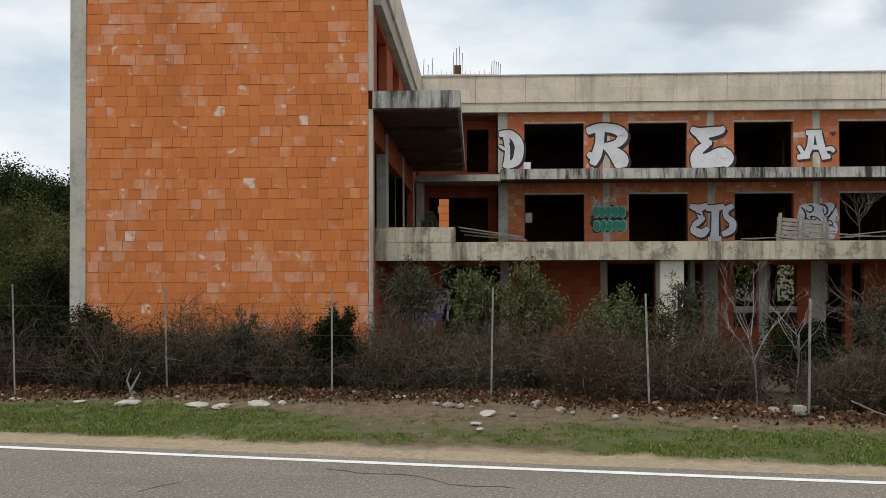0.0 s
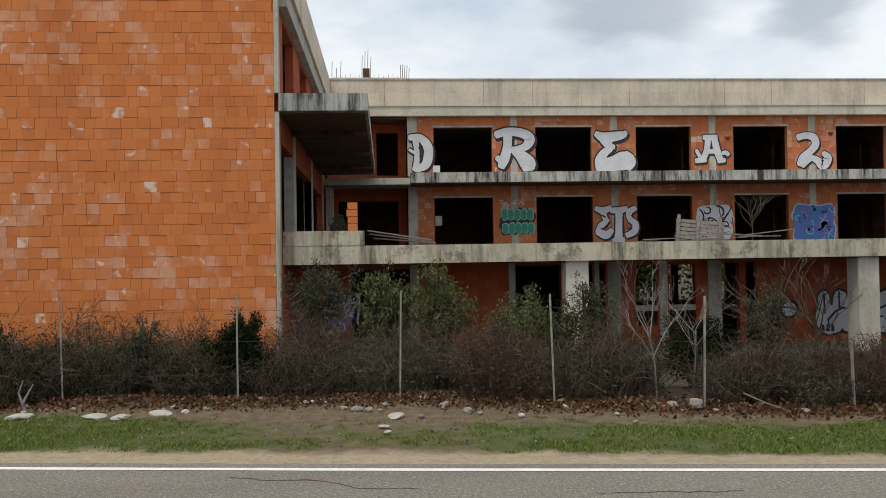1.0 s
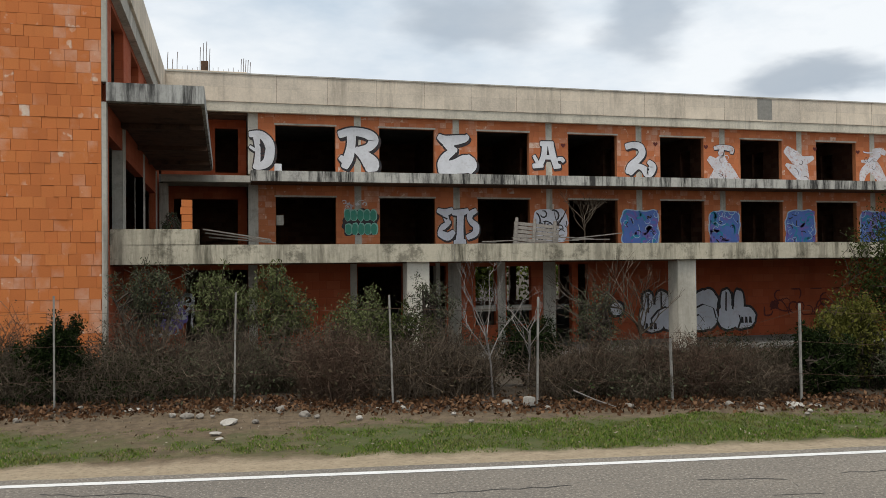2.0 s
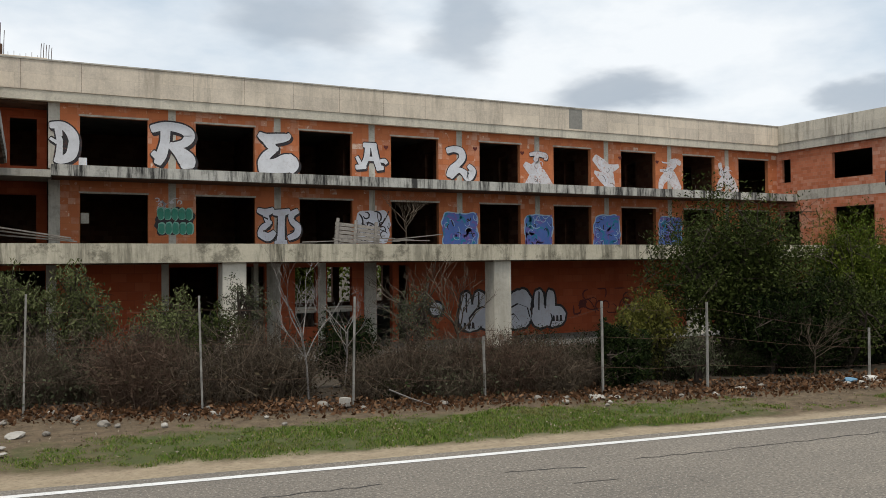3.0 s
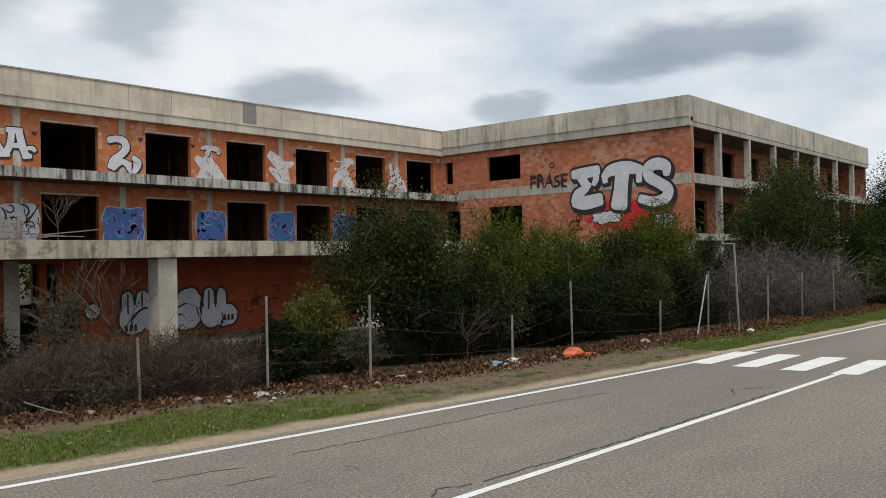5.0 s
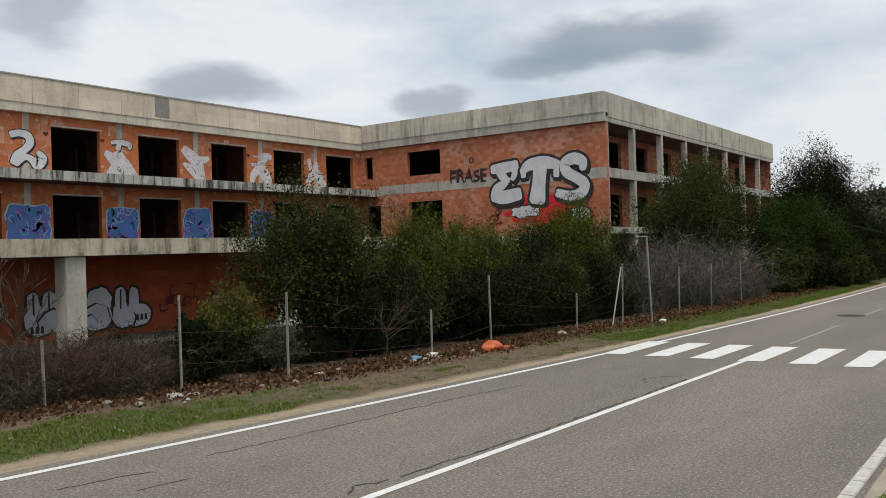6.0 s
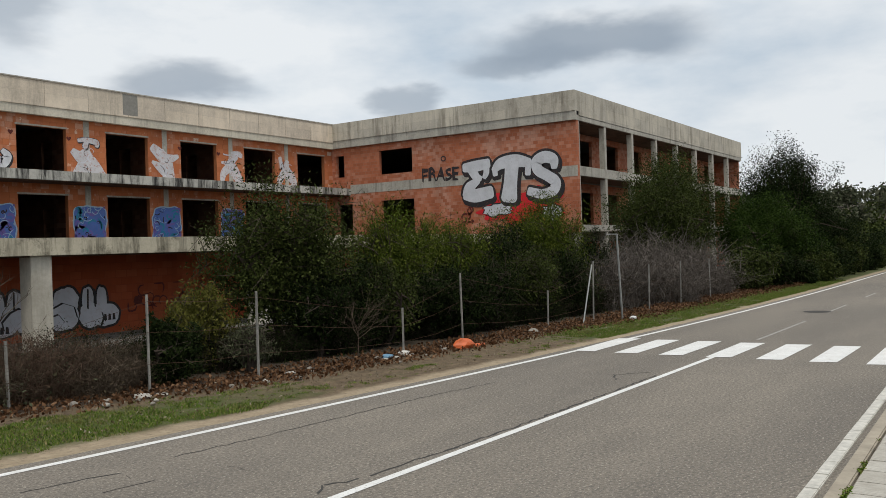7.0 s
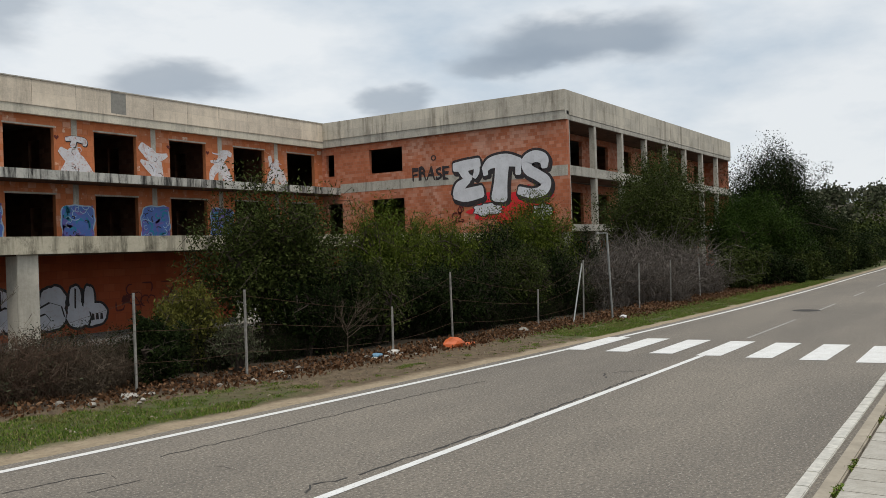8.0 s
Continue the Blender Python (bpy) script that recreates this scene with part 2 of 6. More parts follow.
def block_piece(name, base, pale, amount=0.5):
    """Fired clay block: each piece has its tone; some are washed with pale efflorescence."""
    k = Mat(name, 0.88)
    r = k.random()
    tone = k.ramp(r, (0.0, tuple(v * 0.88 for v in base)), (0.35, base), (0.7, (base[0] * 1.04, base[1] * 1.12, base[2] * 1.15)), (1.0, tuple(v * 0.92 for v in base)))
    wash = k.noise(0.85, 4, 0.6, stretch=(1.0, 1, 0.7))
    wn = k.t.nodes.new("ShaderNodeTexWhiteNoise")
    wn.noise_dimensions = "1D"
    k.link(r, wn.inputs["W"])
    s = k.math("ADD", k.math("MULTIPLY", wn.outputs["Value"], 0.32), k.math("ADD", k.math("MULTIPLY", k.noise(3.2, 4, 0.6), 0.24), k.math("MULTIPLY", wash, 0.90)))
    mask = k.math("MULTIPLY", k.ramp(s, (0.78, 0.0), (0.96, amount)), k.ramp(k.noise(5, 4), (0.3, 0.45), (0.65, 1.0)))
    c = k.mix(mask, tone, pale)
    cream = k.math("MULTIPLY", k.ramp(k.noise(4.3, 2, 0.4), (0.66, 0.0), (0.71, 0.7)), k.ramp(s, (0.70, 0.0), (0.84, 1.0)))
    c = k.mix(cream, c, (0.74, 0.60, 0.46))
    spot = k.ramp(k.math("MULTIPLY", wn.outputs["Value"], 1.0), (0.988, 0.0), (0.992, 0.75))
    c = k.mix(k.math("MULTIPLY", spot, k.ramp(k.noise(4, 3), (0.42, 0.0), (0.55, 1.0))), c, (0.72, 0.64, 0.53))
    stain = k.noise(0.35, 5, 0.6, stretch=(1, 1, 0.35))
    c = k.mix(k.ramp(stain, (0.5, 0.0), (0.75, 0.35)), c, (0.20, 0.055, 0.025))
    c = k.mix(k.ramp(k.noise(40, 3), (0.4, 0.0), (0.8, 0.25)), c, tuple(v * 0.6 for v in base))
    k.bump(k.noise(45, 5, 0.6), 0.4, 0.006)
    return k.done(c)


def brickwork(name, base, pale, mortar, turn=False, row=0.255, long=0.42, amount=0.4, vary=1.0):
    """Clay block walls seen from far off."""
    k = Mat(name, 0.9)
    sep = k.t.nodes.new("ShaderNodeSeparateXYZ")
    k.link(k.pos, sep.inputs[0])
    com = k.t.nodes.new("ShaderNodeCombineXYZ")
    k.link(k.math("ADD", sep.outputs["X"], sep.outputs["Y"]), com.inputs["X"])
    k.link(sep.outputs["Z"], com.inputs["Y"])
    b = k.t.nodes.new("ShaderNodeTexBrick")
    b.offset = 0.5
    b.inputs["Color1"].default_value, b.inputs["Color2"].default_value, b.inputs["Mortar"].default_value = (0, 0, 0, 1), (1, 1, 1, 1), (0.5, 0.5, 0.5, 1)
    for s, v in (("Scale", 1.0), ("Mortar Size", 0.007), ("Mortar Smooth", 0.3), ("Brick Width", long), ("Row Height", row)):
        b.inputs[s].default_value = v
    k.link(com.outputs[0], b.inputs["Vector"])
    tone = k.ramp(b.outputs["Color"], (0.0, tuple(v * (1 - 0.3 * vary) for v in base)), (0.5, base), (1.0, (base[0] * (1 + 0.15 * vary), base[1] * (1 + 0.4 * vary), base[2] * (1 + 0.6 * vary))))
    wash = k.math("ADD", k.math("MULTIPLY", b.outputs["Color"], 0.25), k.noise(0.45, 5, 0.6))
    c = k.mix(k.math("MULTIPLY", k.ramp(wash, (0.58, 0.0), (0.85, 1.0)), amount), tone, pale)
    c = k.mix(k.ramp(k.noise(0.9, 5, 0.65, stretch=(1, 1, 0.3)), (0.5, 0.0), (0.72, 0.45)), c, tuple(v * 0.5 for v in base))
    c = k.mix(b.outputs["Fac"], c, mortar)
    h = k.math("SUBTRACT", k.noise(40, 4), k.math("MULTIPLY", b.outputs["Fac"], 2.0))
    k.bump(h, 0.5, 0.012)
    return k.done(c)


def leafy(name, a, b, c, rough=0.6):
    k = Mat(name, rough)
    r = k.math("FRACT", k.math("MULTIPLY", k.geo.outputs["Random Per Island"], 7.3))
    col = k.ramp(r, (0.0, a), (0.5, b), (1.0, c))
    col = k.mix(k.ramp(k.noise(0.9, 3), (0.35, 0.0), (0.65, 0.55)), col, tuple(v * 0.62 for v in b))
    k.b.inputs["Specular IOR Level"].default_value = 0.02
    return k.done(col)


def bark(name, a, b):
    k = Mat(name, 0.9)
    k.b.inputs["Specular IOR Level"].default_value = 0.03
    r = k.geo.outputs["Random Per Island"]
    col = k.mix(r, a, b)
    col = k.mix(k.ramp(k.noise(22, 4), (0.35, 0.0), (0.7, 0.6)), col, tuple(v * 0.5 for v in a))
    return k.done(col)


def plain(name, colour, rough=0.8, metal=0.0, vary=0.25, scale=6.0):
    k = Mat(name, rough)
    k.b.inputs["Metallic"].default_value = metal
    c = k.mix(k.ramp(k.noise(scale, 5, 0.65), (0.35, 0.0), (0.7, 1.0)), colour, tuple(v * (1 - vary) for v in colour))
    c = k.mix(k.ramp(k.noise(scale * 7, 4), (0.45, 0.0), (0.8, vary)), c, tuple(v * 0.6 for v in colour))
    return k.done(c)


def sprayed(name, colour, worn=0.25, base=(0.40, 0.12, 0.05)):
    """Spray paint on blockwork: thin in places, with the joints showing."""
    k = Mat(name, 0.6)
    c = k.mix(k.ramp(k.noise(1.6, 4), (0.35, 0.0), (0.7, 1.0)), colour, tuple(v * 0.82 for v in colour))
    c = k.mix(k.math("MULTIPLY", k.ramp(k.noise(9, 6, 0.7), (0.52, 0.0), (0.68, 1.0)), worn), c, base)
    k.bump(k.noise(40, 4), 0.3, 0.006)
    return k.done(c)


M_CONC = concrete("weathered_concrete", (0.49, 0.455, 0.385), (0.12, 0.11, 0.09), 0.55, 0.3)
M_PARA = concrete("parapet_render", (0.74, 0.635, 0.505), (0.27, 0.225, 0.17), 0.55, 0.12, (2.3, 0.6), 0.1, 0.12)
M_COLUMN = concrete("pale_column_concrete", (0.60, 0.555, 0.465), (0.20, 0.175, 0.13), 0.45, 0.15, None, 0.1, 0.2)
# parapet render coloured greyer for the far wing's shade, with heavier water streaks
M_PARAG = concrete("shaded_parapet_render", (0.60, 0.545, 0.45), (0.17, 0.145, 0.11), 0.75, 0.2, (2.3, 0.6), 0.25, 0.2)
M_EDGE = concrete("streaked_slab_edge", (0.54, 0.52, 0.46), (0.030, 0.028, 0.026), 1.0, 0.35, None, 0.95)
M_TERR = concrete("terrace_edge_concrete", (0.56, 0.50, 0.375), (0.085, 0.075, 0.05), 0.9, 0.65, None, 0.45)
# brown-stained concrete, its base colour kept dark to deepen shade under slabs
M_SOFF = concrete("shaded_stained_concrete", (0.125, 0.068, 0.042), (0.025, 0.016, 0.012), 0.7, 0.7)
M_BLOCK = block_piece("clay_block", (0.585, 0.178, 0.050), (0.68, 0.44, 0.32), 0.62)
M_BAND = concrete("pale_roof_band", (0.64, 0.585, 0.47), (0.22, 0.19, 0.15), 0.5, 0.25, None, 0.2)
M_BLOCKF = block_piece("facade_block", (0.50, 0.155, 0.060), (0.62, 0.43, 0.33), 0.6)
M_JOINT = plain("joint_mortar", (0.42, 0.15, 0.06), 0.95)
M_BRICK = brickwork("clay_block_wall", (0.44, 0.13, 0.05), (0.55, 0.36, 0.27), (0.26, 0.12, 0.075))
M_BRICKR = brickwork("pale_clay_block_wall", (0.46, 0.145, 0.070), (0.58, 0.37, 0.28), (0.36, 0.20, 0.14), amount=0.55, long=0.30, row=0.20, vary=0.6)
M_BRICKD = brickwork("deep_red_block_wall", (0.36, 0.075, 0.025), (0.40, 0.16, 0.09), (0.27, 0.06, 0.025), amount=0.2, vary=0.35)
# outer block colour cut to about a third: the rooms' shade is painted in
M_INNER = brickwork("shaded_inner_block_wall", (0.14, 0.055, 0.03), (0.2, 0.12, 0.08), (0.10, 0.06, 0.04), amount=0.2)
M_FLOOR = plain("rough_screed", (0.20, 0.19, 0.17), 0.95, vary=0.5, scale=1.2)
M_STEEL = plain("galvanised_steel", (0.42, 0.42, 0.40), 0.5, 0.6, 0.4, 9)
M_RUST = plain("rusty_steel", (0.13, 0.075, 0.05), 0.85, 0.3, 0.5, 12)
M_WHITE = sprayed("white_spray", (0.66, 0.66, 0.68), 0.38, (0.40, 0.36, 0.35))
M_BLACK = sprayed("black_spray", (0.028, 0.026, 0.028), 0.22)
M_GREY = sprayed("silver_grey_spray", (0.66, 0.66, 0.71), 0.2, (0.32, 0.08, 0.03))
M_BLUE = sprayed("blue_spray", (0.10, 0.19, 0.52), 0.2)
M_LBLUE = sprayed("pale_blue_spray", (0.40, 0.56, 0.70), 0.3)
M_LILAC = sprayed("lilac_spray", (0.19, 0.15, 0.46), 0.25)
M_GREEN = sprayed("green_spray", (0.045, 0.27, 0.185), 0.15)
M_TEAL = sprayed("teal_spray", (0.03, 0.26, 0.42), 0.2)
M_LGREEN = sprayed("pale_green_spray", (0.24, 0.50, 0.40), 0.3)
M_REDS = sprayed("red_spray", (0.72, 0.02, 0.03), 0.12)
M_PALE = sprayed("thin_white_spray", (0.62, 0.60, 0.61), 0.92)
M_WOOD = plain("grey_weathered_wood", (0.27, 0.24, 0.205), 0.9, vary=0.5, scale=8)
M_TAG = sprayed("dark_red_tag_paint", (0.11, 0.02, 0.015), 0.3, (0.36, 0.075, 0.025))


# ---------------------------------------------------------------- building blocks
def box(bm, x0, y0, z0, x1, y1, z1, bevel=0.0):
    m = Matrix.LocRotScale(((x0 + x1) / 2, (y0 + y1) / 2, (z0 + z1) / 2), None, (abs(x1 - x0), abs(y1 - y0), abs(z1 - z0)))
    r = bmesh.ops.create_cube(bm, size=1, matrix=m)
    if bevel:
        e = list({e for v in r["verts"] for e in v.link_edges})
        bmesh.ops.bevel(bm, geom=e, offset=bevel, segments=2, affect="EDGES")


def boxes(*rows, bevel=0.0):
    bm = bmesh.new()
    for r in rows:
        box(bm, *r, bevel=bevel)
    return bm


def obj(name, bm, material, label="", category="", group="", kind=""):
    me = bpy.data.meshes.new(name)
    bm.to_mesh(me)
    bm.free()
    me.materials.append(material)
    return tagged(new(name, me), label, category, group, kind)


def part(name, bm, material, parent, label=""):
    ob = obj(name, bm, material, label)
    ob.parent = parent
    return ob


def empty(name, label="", category="", group="", kind="", at=(0, 0, 0)):
    ob = tagged(new(name), label, category, group, kind)
    ob.location = at
    return ob


def np_mesh(name, verts, faces, material, smooth=False):
    """A mesh from numpy arrays of corners and of faces with equally many corners."""
    me = bpy.data.meshes.new(name)
    n, k = faces.shape
    me.vertices.add(len(verts))
    me.vertices.foreach_set("co", np.ascontiguousarray(verts, dtype=np.float32).ravel())
    me.loops.add(n * k)
    me.loops.foreach_set("vertex_index", np.ascontiguousarray(faces, dtype=np.int32).ravel())
    me.polygons.add(n)
    me.polygons.foreach_set("loop_start", np.arange(0, n * k, k, dtype=np.int32))
    me.polygons.foreach_set("use_smooth", np.zeros(n, dtype=bool))
    me.update(calc_edges=True)
    me.materials.append(material)
    return me


def tube(bm, pts, radii, sides=6):
    """A tapered tube along points."""
    rings = []
    for i, p in enumerate(pts):
        p = Vector(p)
        d = (Vector(pts[min(i + 1, len(pts) - 1)]) - Vector(pts[max(i - 1, 0)])).normalized()
        u = d.cross(Vector((0.31, 0.87, 0.38))).normalized()
        v = d.cross(u)
        r = radii[i] if isinstance(radii, (list, tuple)) else radii
        rings.append([bm.verts.new(p + r * (math.cos(a) * u + math.sin(a) * v)) for a in (2 * math.pi * j / sides for j in range(sides))])
    for a, b in zip(rings, rings[1:]):
        for j in range(sides):
            bm.faces.new((a[j], a[(j + 1) % sides], b[(j + 1) % sides], b[j]))
    bm.faces.new(rings[0][::-1])
    bm.faces.new(rings[-1])


def wall_cells(us, zs, holes):
    """The cells of a wall between the edges of its openings, as (u0, z0, u1, z1), joined upwards where they can be."""
    us = sorted({*us, *[h[0] for h in holes], *[h[2] for h in holes]})
    zs = sorted({*zs, *[h[1] for h in holes], *[h[3] for h in holes]})
    us, zs = [u for u in us], [z for z in zs]
    out = []
    for a, b in zip(us, us[1:]):
        run = None
        for c, d in zip(zs, zs[1:]):
            hole = any(h[0] <= (a + b) / 2 <= h[2] and h[1] <= (c + d) / 2 <= h[3] for h in holes)
            if hole:
                if run:
                    out.append((a, run[0], b, run[1]))
                run = None
            else:
                run = (run[0], d) if run else (c, d)
        if run:
            out.append((a, run[0], b, run[1]))
    return out


def wall_x(name, x0, x1, y0, y1, z0, z1, holes, material, label):
    """A wall that runs along x, between y0 and y1."""
    bm = bmesh.new()
    for a, c, b, d in wall_cells((x0, x1), (z0, z1), holes):
        box(bm, a, y0, c, b, y1, d)
    return obj(name, bm, material, label, "wall", kind="structure")


def wall_y(name, y0, y1, x0, x1, z0, z1, holes, material, label):
    """A wall that runs along y, between x0 and x1."""
    bm = bmesh.new()
    for a, c, b, d in wall_cells((y0, y1), (z0, z1), holes):
        box(bm, x0, a, c, x1, b, d)
    return obj(name, bm, material, label, "wall", kind="structure")


def far_line(x):
    """The far edge line of the road."""
    x = np.clip(np.asarray(x, float), -14, 56)
    return np.polyval((-3.6576e-07, 2.4663e-05, 0.0011914, -0.14247, 9.3984), x)


def mid_line(x):
    return 3.84 + 1.55 * np.exp(-np.asarray(x, float) / 28)


def fence_line(x):
    return np.interp(x, (-40, -8, -5.5, -2.4, 0.34, 2.8, 5.0, 7.17, 9.1, 10.9, 14.4, 16.3, 20.1, 22.1, 40, 120), (16.5, 14.3, 14.7, 14.25, 14.2, 13.2, 12.5, 12.1, 11.5, 10.93, 10.42, 10.2, 9.95, 9.55, 8.7, 8.2))


# ---------------------------------------------------------------- ground and road
def ground_height(x, y):
    """The land: level by the road, a little lower round the building, hills far off."""
    f = fence_line(x)
    s = np.clip((y - f - 1.5) / 5, 0, 1)
    z = -0.03 - 0.35 * s * s * (3 - 2 * s)
    d = np.clip((y - 52) / 90, 0, 1)
    left = np.clip((-x - 6) / 50, 0, 1)
    z = z + left * d * 16
    r = np.clip((x - 105) / 230, 0, 1)
    return z + 13.5 * r * r * (3 - 2 * r) * np.clip((y + 40 - 0.0 * x) / 60, 0, 1)


def sheet(name, us, rows, material, uv=False):
    """A strip of quads: rows of points, one row for each of us."""
    a = np.array(rows, float)
    n, k = a.shape[:2]
    i = np.arange(n * k).reshape(n, k)
    f = np.stack([i[:-1, :-1], i[1:, :-1], i[1:, 1:], i[:-1, 1:]], -1).reshape(-1, 4)
    return np_mesh(name, a.reshape(-1, 3), f, material)


def sym(lo, hi, near, n):
    t = np.linspace(-1, 1, n)
    return np.where(t < 0, near + (near - lo) * np.sign(t) * np.abs(t) ** 2.5, near + (hi - near) * np.abs(t) ** 2.5)


def dirt_material(name, a, b, c):
    k = Mat(name, 0.95)
    col = k.ramp(k.noise(0.8, 6, 0.65), (0.3, a), (0.5, b), (0.7, c))
    col = k.mix(k.ramp(k.noise(25, 4), (0.4, 0.0), (0.7, 0.6)), col, tuple(v * 0.5 for v in b))
    k.bump(k.noise(18, 6, 0.7), 0.7, 0.03)
    return k.done(col)


M_LAND = dirt_material("scrubland_soil", (0.048, 0.034, 0.022), (0.065, 0.048, 0.031), (0.032, 0.034, 0.017))
gx, gy = sym(-1500, 1800, 10, 110), sym(-900, 2200, 15, 110)
X, Y = np.meshgrid(gx, gy, indexing="ij")
tagged(new("ground", sheet("ground", None, np.stack([X, Y, ground_height(X, Y)], -1), M_LAND)), "brown scrubland soil around the road and the building", "ground", kind="structure")


def verge_material():
    """Sandy shoulder, then patchy grass, then bare earth with litter, shade-dark by the fence, going away from the
    road.
    """
    k = Mat("grassy_verge", 0.95)
    at = k.t.nodes.new("ShaderNodeAttribute")
    at.attribute_name = "away"
    v = k.math("ADD", at.outputs["Fac"], k.math("MULTIPLY", k.math("SUBTRACT", k.noise(1.3, 6, 0.7), 0.5), 0.20))
    sand = k.mix(k.ramp(k.noise(6, 6, 0.7), (0.35, 0.0), (0.7, 1.0)), (0.42, 0.335, 0.225), (0.30, 0.23, 0.15))
    soil = k.mix(k.ramp(k.noise(5, 6, 0.7), (0.35, 0.0), (0.65, 1.0)), (0.19, 0.138, 0.084), (0.095, 0.066, 0.039))
    grass = k.mix(k.ramp(k.noise(4, 6, 0.7), (0.35, 0.0), (0.65, 1.0)), (0.055, 0.080, 0.017), (0.105, 0.105, 0.036))
    lush = k.t.nodes.new("ShaderNodeAttribute")
    lush.attribute_name = "lush"
    patch = k.ramp(k.math("ADD", k.math("MULTIPLY", lush.outputs["Fac"], 0.55), k.math("MULTIPLY", k.noise(1.4, 5, 0.65), 0.9)), (0.52, 0.0), (0.80, 0.95))
    c = k.mix(k.ramp(v, (0.18, 0.0), (0.26, 1.0)), sand, k.mix(patch, soil, grass))
    c = k.mix(k.ramp(v, (0.58, 0.0), (0.72, 1.0)), c, soil)
    # soil goes near black along the fence to paint the bushes' shade
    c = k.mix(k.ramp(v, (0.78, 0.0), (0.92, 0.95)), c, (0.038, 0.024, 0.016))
    c = k.mix(k.ramp(k.noise(16, 6, 0.75), (0.48, 0.0), (0.68, 0.45)), c, (0.08, 0.06, 0.036))
    k.bump(k.noise(22, 6, 0.7), 0.9, 0.04)
    return k.done(c)


def away(x, y):
    """How far a place lies from the road: 0.24 where the sandy shoulder ends, 0.72 where the litter begins, 1 at the fence."""
    f, g = far_line(np.maximum(x, -14)), fence_line(x)
    d, sand, rim = y - f, np.interp(x, (-4, 2, 8, 12), (1.0, 0.95, 0.78, 0.66)), g - f - np.interp(x, (-6, 4, 12, 20), (0.75, 0.95, 0.85, 0.7))
    return np.where(d < sand, 0.24 * d / sand, np.where(d < rim, 0.24 + 0.48 * (d - sand) / (rim - sand), 0.72 + 0.28 * (d - rim) / (g - f - rim)))


def verge_green(x, v):
    """How green the verge is."""
    a = np.interp(x, (-14, -3.5, -2, -0.8, 0.6, 2, 3.5, 8.6, 9.8, 11, 17, 19.5, 45), (0.80, 0.78, 0.55, 0.28, 0.34, 0.66, 0.84, 0.86, 0.42, 0.02, 0.05, 0.72, 0.8))
    mid, half = np.interp(x, (-6, -1, 1, 4, 8, 20), (0.42, 0.36, 0.36, 0.40, 0.46, 0.5)), np.interp(x, (-6, -1, 4, 8, 20), (0.18, 0.10, 0.13, 0.16, 0.28))
    return a - np.clip(np.abs(v - mid) - half, 0, 1) * 6.0


M_VERGE = verge_material()
vx = np.concatenate([np.arange(-30, 40, 0.25), np.arange(40, 130, 2)])
vv = np.linspace(-0.04, 1.35, 26)
fl, fe = far_line(np.maximum(vx, -14)), fence_line(vx)
VX = np.repeat(vx[:, None], len(vv), 1)
VY = fl[:, None] + (fe - fl)[:, None] * vv[None]
VZ = -0.012 + 0.05 * np.clip(vv, 0, 1)[None] + np.zeros_like(VX)
VZ += np.array([[0.02 * noise.noise((x * 1.3, v * 6, 0)) for v in vv] for x in vx]) * (vv > 0.12)[None]
VZ -= 0.25 * (vv > 1.2)[None]
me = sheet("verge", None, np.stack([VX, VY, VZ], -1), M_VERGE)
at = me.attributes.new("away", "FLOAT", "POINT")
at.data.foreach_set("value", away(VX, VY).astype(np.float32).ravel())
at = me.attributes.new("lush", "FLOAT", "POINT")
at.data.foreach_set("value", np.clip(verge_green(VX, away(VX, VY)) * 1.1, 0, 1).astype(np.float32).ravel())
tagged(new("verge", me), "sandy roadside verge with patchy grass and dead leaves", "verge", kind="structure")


def asphalt_material():
    k = Mat("worn_asphalt", 0.9)
    c = k.mix(k.ramp(k.noise(0.35, 5, 0.6, stretch=(0.25, 1.2, 1)), (0.36, 0.0), (0.60, 1.0)), (0.268, 0.230, 0.182), (0.180, 0.156, 0.127))
    c = k.mix(k.ramp(k.noise(0.9, 6, 0.7), (0.45, 0.0), (0.7, 0.35)), c, (0.15, 0.13, 0.107))
    c = k.mix(k.ramp(k.noise(24, 5, 0.8), (0.42, 0.0), (0.60, 0.85)), c, (0.098, 0.088, 0.076))
    c = k.mix(k.ramp(k.noise(34, 4, 0.7), (0.55, 0.0), (0.66, 0.75)), c, (0.47, 0.42, 0.35))
    c = k.mix(k.ramp(k.noise(2.5, 5, 0.7), (0.55, 0.0), (0.75, 0.3)), c, (0.29, 0.25, 0.20))
    k.bump(k.noise(40, 4, 0.7), 0.8, 0.012)
    return k.done(c)


def paint_material():
    k = Mat("worn_road_paint", 0.75)
    c = k.mix(k.ramp(k.noise(3, 5, 0.7), (0.35, 0.0), (0.7, 1.0)), (0.74, 0.73, 0.70), (0.62, 0.60, 0.56))
    c = k.mix(k.ramp(k.noise(38, 5, 0.75), (0.56, 0.0), (0.68, 0.75)), c, (0.22, 0.20, 0.18))
    return k.done(c)


M_ROAD, M_PAINT = asphalt_material(), paint_material()
M_FADED = plain("faded_road_paint", (0.40, 0.375, 0.34), 0.8, vary=0.5, scale=7)
rx = np.concatenate([np.arange(-30, 40, 0.5), np.arange(40, 140, 3)])
fl = far_line(np.maximum(rx, -14)) + 0.28
edge = 0.05 * np.array([noise.noise((x * 1.7, 3, 0)) for x in rx])
tagged(new("road", sheet("road", None, [[(x, 1.3, 0.0), (x, 4, 0.0), (x, f + e, 0.0)] for x, f, e in zip(rx, fl, edge)], M_ROAD)), "worn pale grey asphalt road with fine cracks", "road", kind="structure")


